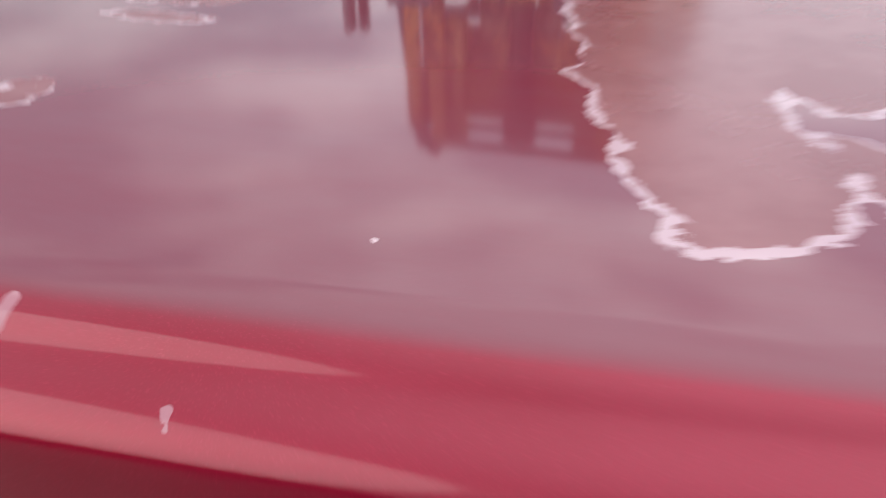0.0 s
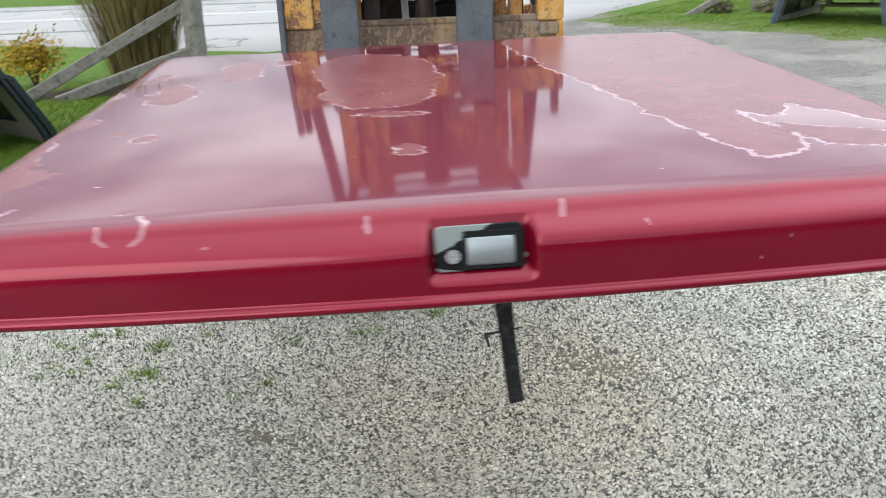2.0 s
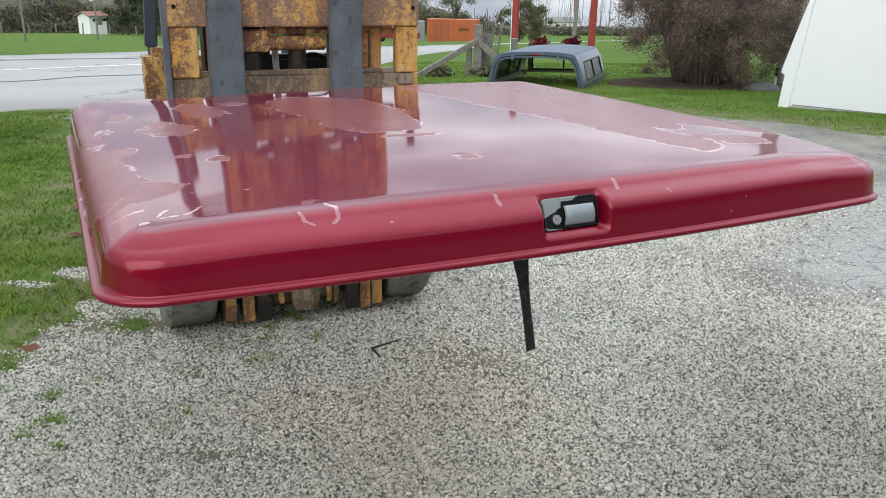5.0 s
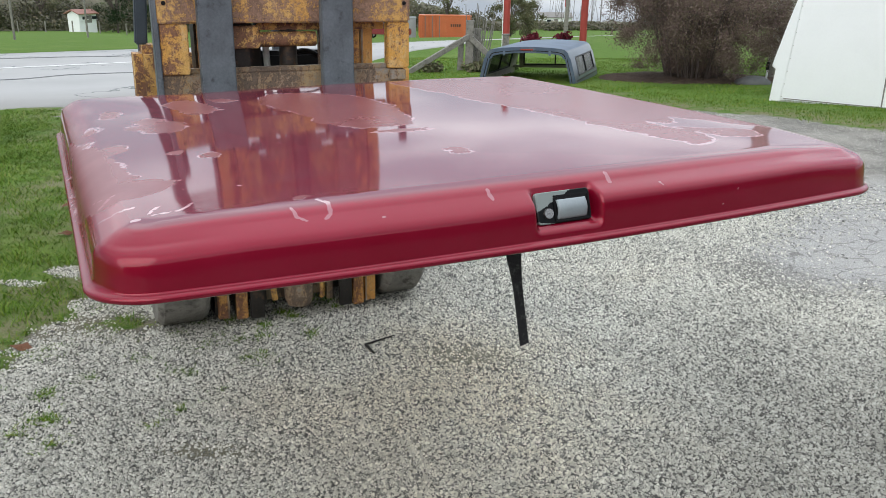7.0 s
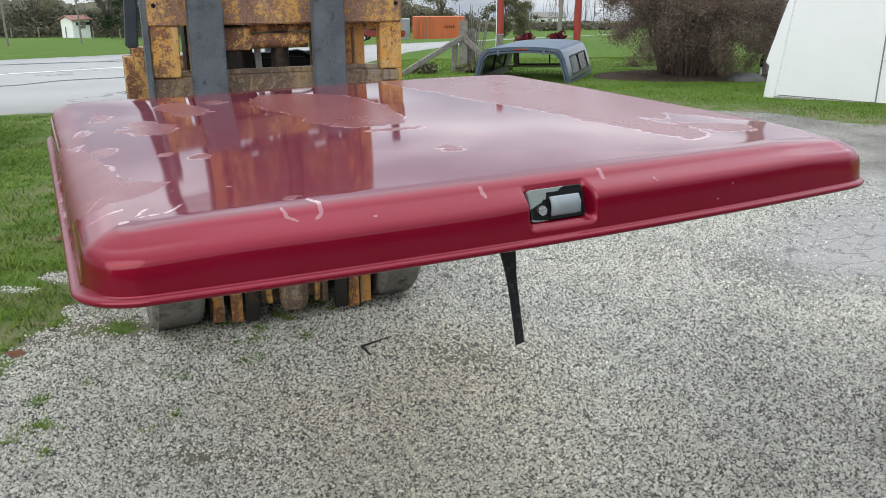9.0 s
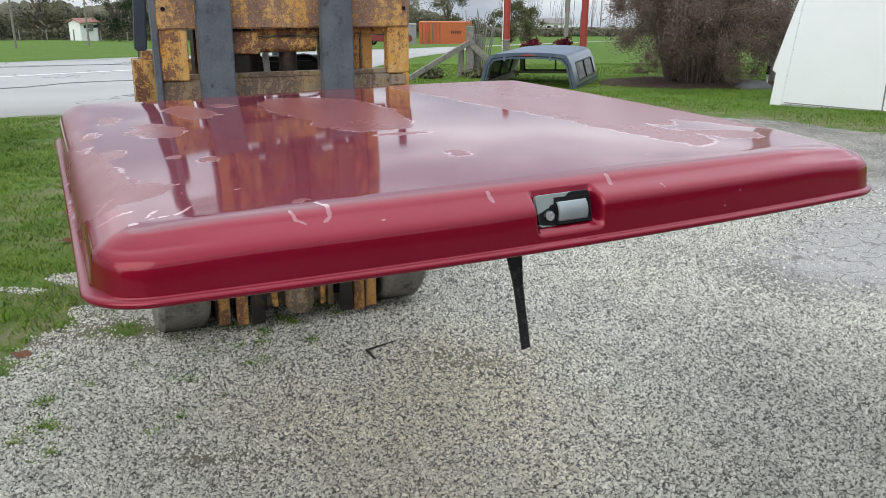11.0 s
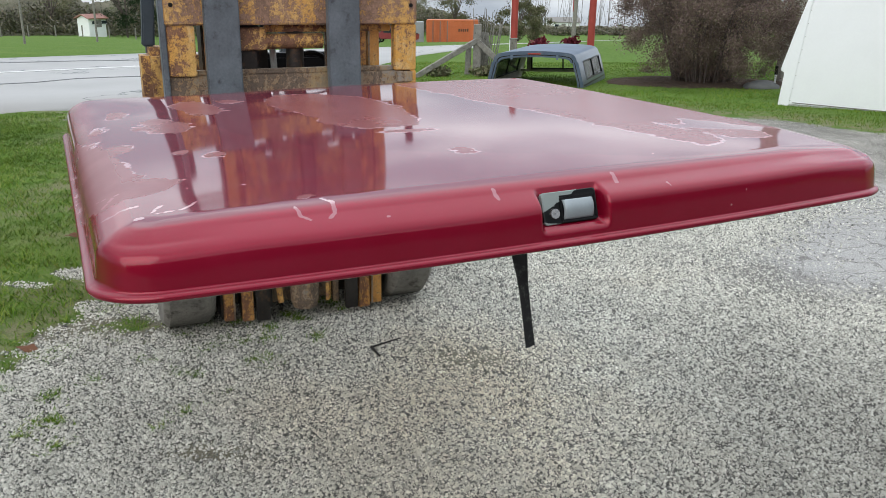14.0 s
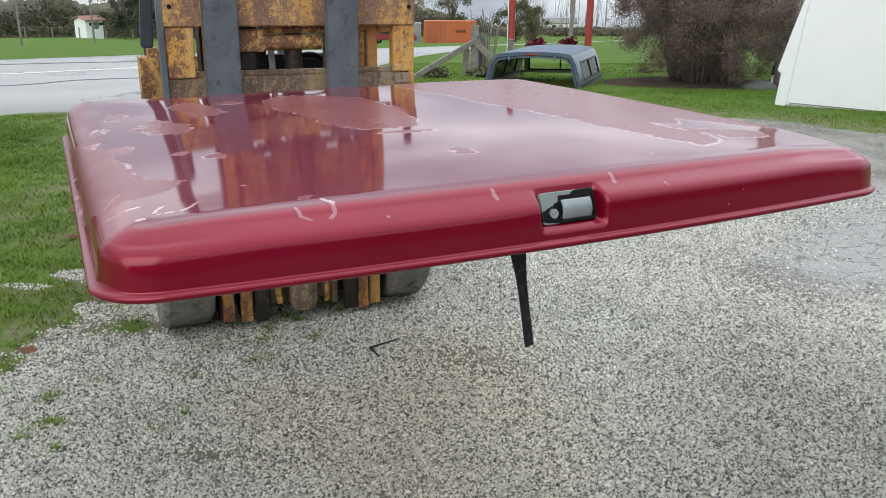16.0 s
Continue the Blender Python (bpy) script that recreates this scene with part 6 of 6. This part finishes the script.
# ---------------------------------------------------------------- small litter on the lot
bm = bmesh.new()
rod(bm, (0, 0, 0.006), (0.10, 0.085, 0.012), 0.0045, 0.002, 7)
rod(bm, (0, 0, 0.006), (0.045, -0.075, 0.006), 0.006, 0.0035, 7)
tw = part("forked_twig", bm, M_TWIG, None)
tw.matrix_world = pose(-1.098, 1.535, 0.004)
tagged(tw, "small dark forked twig lying on the gravel", "twig")
for k, (x, y) in enumerate([(-2.40, 1.36), (-2.93, 2.67), (-3.2, 3.2)]):
    bm = bmesh.new()
    ring = [bm.verts.new((math.cos(a) * 0.035 * (1 + 0.35 * math.cos(5 * a)), math.sin(a) * 0.026, 0.008 * math.sin(2 * a))) for a in np.linspace(0, 2 * math.pi, 16, endpoint=False)]
    mid = bm.verts.new((0, 0, 0.004))
    for j in range(16):
        bm.faces.new((ring[j], ring[(j + 1) % 16], mid))
    ext = bmesh.ops.extrude_face_region(bm, geom=list(bm.faces))
    bmesh.ops.translate(bm, vec=(0, 0, 0.0012), verts=[v for v in ext["geom"] if isinstance(v, bmesh.types.BMVert)])
    lf = part("fallen_leaf", bm, M_LEAFLITTER, None)
    lf.matrix_world = pose(x, y, float(fall(x, y)) + 0.014 + (0.03 if 0 < k < 3 else 0), 6, 4, 40 * k)
    tagged(lf, "curled reddish-brown fallen leaf on the ground", "leaf", "fallen leaves")


straw = part("straw", rod(rod(bmesh.new(), (0, 0, 0.008), (0.07, 0.012, 0.012), 0.002, None, 6), (0.07, 0.012, 0.012), (0.12, 0.035, 0.008), 0.002, 0.001, 6), M_BARE, None)
straw.matrix_world = pose(-0.388, 2.627, 0.004)
tagged(straw, "pale bent straw lying on the gravel", "straw")


# ---------------------------------------------------------------- across the road
def container(name, x, y, turn, L, W, H, material, label, doors=False):
    root = thing(name, pose(x, y, float(fall(x, y)), 0, 0, turn), label, "shipping container")
    bm = bmesh.new()
    n = int(L / 0.14)
    for k in range(n):
        box(bm, 0.1 + k * 0.14, 0.1 + k * 0.14 + 0.07, -0.02, 0.02, 0.12, H - 0.1, 0)
    part("corrugation", bm, material, root)
    part("body", boxed(0.02, L - 0.02, 0.021, W, 0.0, H - 0.02, 0.02), material, root)
    for z in (0.0, H - 0.12):
        part("side_rail", boxed(0, L, -0.04, 0.0, z, z + 0.12, 0.01), material, root)
    if doors:
        bm = bmesh.new()
        box(bm, 0.0, 0.019, 0.1, W / 2 - 0.01, 0.12, H - 0.12, 0.005)
        box(bm, 0.0, 0.019, W / 2 + 0.01, W - 0.1, 0.12, H - 0.12, 0.005)
        for k in range(4):
            rod(bm, (-0.02, W * (0.2 + 0.2 * k), 0.15), (-0.02, W * (0.2 + 0.2 * k), H - 0.15), 0.03, None, 6)
        part("end_door", bm, material, root)
        # the weathered name on its side, kept as bars
        bm = bmesh.new()
        for k in range(5):
            box(bm, L * 0.60 + k * 0.25, L * 0.60 + k * 0.25 + 0.16, -0.05, -0.042, H * 0.5, H * 0.62, 0)
        part("marking", bm, M_MULCH, root)
        for k in range(6):
            part("door_bar", rod(bmesh.new(), (0.25 + 0.42 * k, -0.06, 0.1), (0.25 + 0.42 * k, -0.06, H - 0.1), 0.045, None, 8), M_BARE if k % 2 else material, root)
        for z in (0.8, 1.7):
            part("door_rail", boxed(0.15, 2.45, -0.05, -0.03, z, z + 0.08, 0.005), material, root)
        part("corner_post", boxed(2.45, 2.62, -0.07, 0.0, 0.0, H, 0.02), material, root)
    return root


container("shipping_container", -11.6, 97.5, 8, 6.1, 2.4, 2.6, M_ORANGE, "orange shipping container with closed end doors", True)
container("shipping_container", -15.6, 101.0, 8, 3.2, 2.4, 2.5, M_GREYBOX, "pale grey corrugated shipping container")


def make_pickup(x, y, turn):
    root = thing("pickup_truck", pose(x, y, float(fall(x, y)), 0, 0, turn), "dark red pickup truck parked across the road", "pickup truck")
    bm = bmesh.new()
    side = [(-2.6, 0.45), (-2.6, 1.05), (-0.55, 1.08), (-0.15, 1.65), (1.0, 1.68), (1.5, 1.15), (2.5, 1.02), (2.65, 0.5)]
    A = [bm.verts.new((a, -0.9, b)) for a, b in side]
    B = [bm.verts.new((a, 0.9, b)) for a, b in side]
    bm.faces.new(A)
    bm.faces.new(B[::-1])
    for k in range(len(side)):
        kk = (k + 1) % len(side)
        bm.faces.new((A[k], B[k], B[kk], A[kk]))
    bmesh.ops.recalc_face_normals(bm, faces=bm.faces)
    bmesh.ops.bevel(bm, geom=list(bm.edges), offset=0.06, segments=2, affect="EDGES")
    part("body", bm, M_TRUCKRED, root)
    part("side_glass", boxed(-0.1, 1.1, -0.92, 0.92, 1.15, 1.58, 0.02), M_GLASS, root)
    part("bed_liner", boxed(-2.5, -0.65, -0.78, 0.78, 1.02, 1.12, 0.02), M_BLACK, root)
    part("bumper", boxed(2.6, 2.75, -0.9, 0.9, 0.42, 0.62, 0.03), M_TRIM, root)
    for a in (-1.65, 1.75):
        for b in (-0.95, 0.75):
            w = part("wheel", wheel_ring(0.36, 0.2, b, b + 0.2, 24, 0.03), M_BLACK, root)
            w.matrix_local = pose(a, 0, 0.36, 0, 0, 90) @ pose(0, 0, 0)
            w.matrix_local = Matrix(((0, 1, 0, a), (1, 0, 0, 0), (0, 0, 1, 0.36), (0, 0, 0, 1)))
            part("rim", rod(bmesh.new(), (b + 0.03, 0, 0), (b + 0.17, 0, 0), 0.2, None, 18), M_TRIM, w)
    return root


make_pickup(-14.6, 92.0, 176)


def make_house(name, x, y, turn, L, W, H, ridge, wallm, roofm, label, up=0.0):
    root = thing(name, pose(x, y, float(fall(x, y)) + up, 0, 0, turn), label, "building")
    part("wall", boxed(0, L, 0, W, -2.0, H, 0.02), wallm, root)
    bm = bmesh.new()
    pts = [(-0.3, -0.3, H), (-0.3, W + 0.3, H), (-0.3, W / 2, H + ridge), (L + 0.3, -0.3, H), (L + 0.3, W + 0.3, H), (L + 0.3, W / 2, H + ridge)]
    v = [bm.verts.new(p) for p in pts]
    for f in ((0, 2, 5, 3), (1, 4, 5, 2)):
        bm.faces.new([v[k] for k in f])
    bmesh.ops.recalc_face_normals(bm, faces=bm.faces)
    so = part("roof", bm, roofm, root).modifiers.new("thickness", "SOLIDIFY")
    so.thickness, so.offset = 0.12, 1
    for x0 in (0.0, L - 0.1):
        bm = bmesh.new()
        A, B = [[bm.verts.new(q) for q in ((xx, 0.02, H), (xx, W - 0.02, H), (xx, W / 2, H + ridge * 0.93))] for xx in (x0, x0 + 0.1)]
        bm.faces.new(A), bm.faces.new(B[::-1])
        for k in range(3):
            bm.faces.new((A[k], B[k], B[(k + 1) % 3], A[(k + 1) % 3]))
        bmesh.ops.recalc_face_normals(bm, faces=bm.faces)
        part("gable", bm, wallm, root)
    part("door", boxed(L * 0.42, L * 0.42 + 0.9, -0.05, -0.001, 0, min(2.0, H * 0.85), 0.01), M_TAUPE, root)
    for k in (0.2, 0.75):
        w = part("window", boxed(L * k, L * k + 0.9, -0.05, -0.001, H * 0.4, H * 0.75, 0.01), M_GLASS, root)
        part("sill", boxed(L * k - 0.05, L * k + 0.95, -0.09, -0.051, H * 0.36, H * 0.4, 0.005), wallm, w)
    return root


make_house("shed", -61.2, 113.2, 66, 2.9, 2.4, 1.15, 0.55, M_WHITE, M_ROOF, "small white shed with a rusty red roof beyond the field", 1.2)
make_house("far_house", 5.4, 193.0, 5, 7.0, 6, 1.6, 1.0, M_WHITE, M_TAUPE, "white farmhouse with a grey roof far across the field", 0.0)


def utility_pole(x, y, h, lean=0.0):
    root = thing("utility_pole", pose(x, y, float(fall(x, y)) - 0.2, 0, lean, 0), "bare grey wooden utility pole by the far field", "utility pole", "utility poles")
    part("pole", rod(bmesh.new(), (0, 0, 0), (0, 0, h), 0.16 if h > 8 else 0.06, 0.13 if h > 8 else 0.05, 10), M_WOOD, root)
    part("crossarm", boxed(-1.1, 1.1, -0.06, 0.06, h - 0.6, h - 0.45, 0.01), M_WOOD, root)


utility_pole(-25.4, 39.0, 7.5)
utility_pole(-26.0, 47.5, 7.5)
utility_pole(3.1, 60.0, 9.0, 1.5)
field_fence = thing("field_fence", pose(-50.0, 104.0, float(fall(-50.0, 104.0))), "far line of thin grey posts and wire along the field", "fence")
for k in range(14):
    x, y = -72.0 + 3.1 * k, 98.0 + 0.9 * k
    dz = float(fall(x, y)) - float(fall(-50.0, 104.0)) + 0.3
    part("post", plank((x + 50, y - 104, dz - 0.6), (x + 50, y - 104, dz + 1.1), 0.12, 0.12), M_WOOD, field_fence)
wt = thing("radio_mast", pose(9.0, 160.0, float(fall(9, 160))), "thin red and white striped mast in the distance", "mast")
for k in range(5):
    part("mast_section", rod(bmesh.new(), (0, 0, 4.0 * k), (0, 0, 4.0 * k + 4.0), 0.28, None, 8), M_REDPOLE if k % 2 else M_WHITE, wt)

TREES = [(-75, 128, 11, 4.5, M_OLIVE), (-66, 140, 12, 5, M_OLIVE), (-58, 118, 10, 4.2, M_PINE), (-52, 122, 11, 5.0, M_PINE), (-49, 110, 9, 4.0, M_PINE), (-82, 120, 10, 4.5, M_OLIVE),
         (-44, 130, 12, 5, M_OLIVE), (-10, 118, 10, 3.6, M_OLIVE), (-17, 122, 11, 4.2, M_OLIVE), (-0.9, 75, 4.0, 1.9, M_OLIVE), (0.7, 84, 3.6, 1.9, M_OLIVE), (2.0, 132, 5.0, 2.5, M_OLIVE),
         (14, 62, 4.2, 2.6, M_OLIVE), (19, 70, 6.0, 3.2, M_OLIVE), (-24, 118, 10, 4.4, M_OLIVE), (25, 60, 6, 3.2, M_OLIVE)]
for k, (x, y, h, c, m) in enumerate(TREES):
    make_tree(x, y, h, c, 5400, m, 100 + k, "dark evergreen beyond the field" if m is M_PINE else "thin autumn tree with olive-brown leaves", 0.10 if h > 8 else 0.07, 0.16 if h > 8 else 0.09)


def far_woods():
    """A ragged belt of trees all round, far off."""
    r = np.random.default_rng(77)
    V = []
    for k in range(1150):
        ahead = k < 850
        a = r.uniform(-0.75, 0.5) if ahead else r.uniform(0, 2 * np.pi)
        d = r.uniform(140, 168) if ahead else r.uniform(150, 190)
        x, y = math.sin(a) * d, math.cos(a) * d + 5
        h = r.uniform(4.0, 9.5) * (0.75 + 0.35 * math.sin(a * 23) * math.cos(a * 9)) * (0.16 if -0.04 < a < 0.15 else 1.0)
        z = float(fall(x, y))
        V.append(leaf_cloud((x, y, z + h * 0.5), (r.uniform(1.8, 4.0), r.uniform(1.8, 4.0), h * 0.5), 170 if ahead else 50, 0.23 if ahead else 0.45, r, 0.15))
    for k in range(150):
        a, d = r.uniform(-0.66, -0.28), r.uniform(136, 158)
        x, y, h = math.sin(a) * d, math.cos(a) * d, r.uniform(1.6, 4.5)
        V.append(leaf_cloud((x, y, float(fall(x, y)) + h * 0.45), (r.uniform(1.0, 2.4), r.uniform(1.0, 2.4), h * 0.5), 150, 0.17, r, 0.15))
    V = np.concatenate(V)
    ob = raw_mesh("far_woods", V, quads(V), M_BRUSH)
    tagged(ob, "distant belt of olive-brown autumn woods", "woods", kind="stuff")
    V = []
    for k in range(420):
        a = 2 * np.pi * k / 700 + r.normal(0, 0.003)
        d = r.uniform(160, 200)
        x, y, h = math.sin(a) * d, math.cos(a) * d + 5, r.uniform(4, 12)
        z = float(fall(x, y))
        for j in range(5):
            o = r.normal(0, 0.45 * j, 2)
            V += [(x - 0.045, y, z), (x + 0.045, y, z), (x + 0.02 + o[0], y + o[1], z + h), (x - 0.02 + o[0], y + o[1], z + h)]
    V = np.array(V)
    ob = raw_mesh("bare_trunks", V, quads(V), M_BARE)
    tagged(ob, "bare trunks and branches in the distant woods", "woods", kind="stuff")


far_woods()


# ---------------------------------------------------------------- unseen dark building added behind, for the cover's reflections
def make_unseen_building():
    root = thing("unseen_dark_building", pose(4.0, -14.0, 0, 0, 0, TURNED), "plain dark brown building out of view, added to darken the cover's reflections", "building", kind="structure")
    part("wall", boxed(-24, 30, -0.3, 0, -0.2, 3.6, 0.01), plain("unseen_wall_brown", (0.075, 0.06, 0.05), 0.7, 0, 0.2, 1.5, 20), root)
    part("roof", boxed(-24.3, 30.3, -8.0, 0.5, 3.601, 3.8, 0.02), M_TAUPE, root)


make_unseen_building()


def far_ridge():
    """The dense foot of the woods that shuts the view behind the scattered crowns."""
    r = np.random.default_rng(5)
    V = []
    angles = np.arange(-1.0, 0.8, 0.0022)
    for a in angles:
        tall = np.interp(a, [-1.0, -0.20, -0.12, -0.04, 0.15, 0.20, 0.8], [8.2, 8.2, 6.0, 1.2, 1.2, 6.5, 7.0])
        h = tall * (0.86 + 0.22 * noise.noise(Vector((a * 30, 0, 1))) + 0.10 * noise.noise(Vector((a * 150, 0, 5)))) + r.normal(0, 0.12)
        d = 178.0
        x, y = math.sin(a) * d, math.cos(a) * d
        z = float(fall(x, y))
        for q, out in ((-1.0, 0.0), (h * 0.45, 0.8), (h * 0.8, 1.6), (h, 3.0)):
            V.append((math.sin(a) * (d + out), math.cos(a) * (d + out), z + q))
    n = len(angles)
    i = np.arange(n * 4).reshape(n, 4)
    F = np.stack([i[:-1, :-1], i[1:, :-1], i[1:, 1:], i[:-1, 1:]], -1).reshape(-1, 4)
    ob = raw_mesh("backdrop", V, F, plain("dense_brush", (0.155, 0.15, 0.115), 0.95, 0, 0.45, 0.45, 2.6, 0.6, 0.3, dirt=(0.10, 0.12, 0.06), spec=0.12), smooth=False)
    tagged(ob, "hazy grey-brown edge of dense woods in the distance", "woods", kind="structure")


far_ridge()
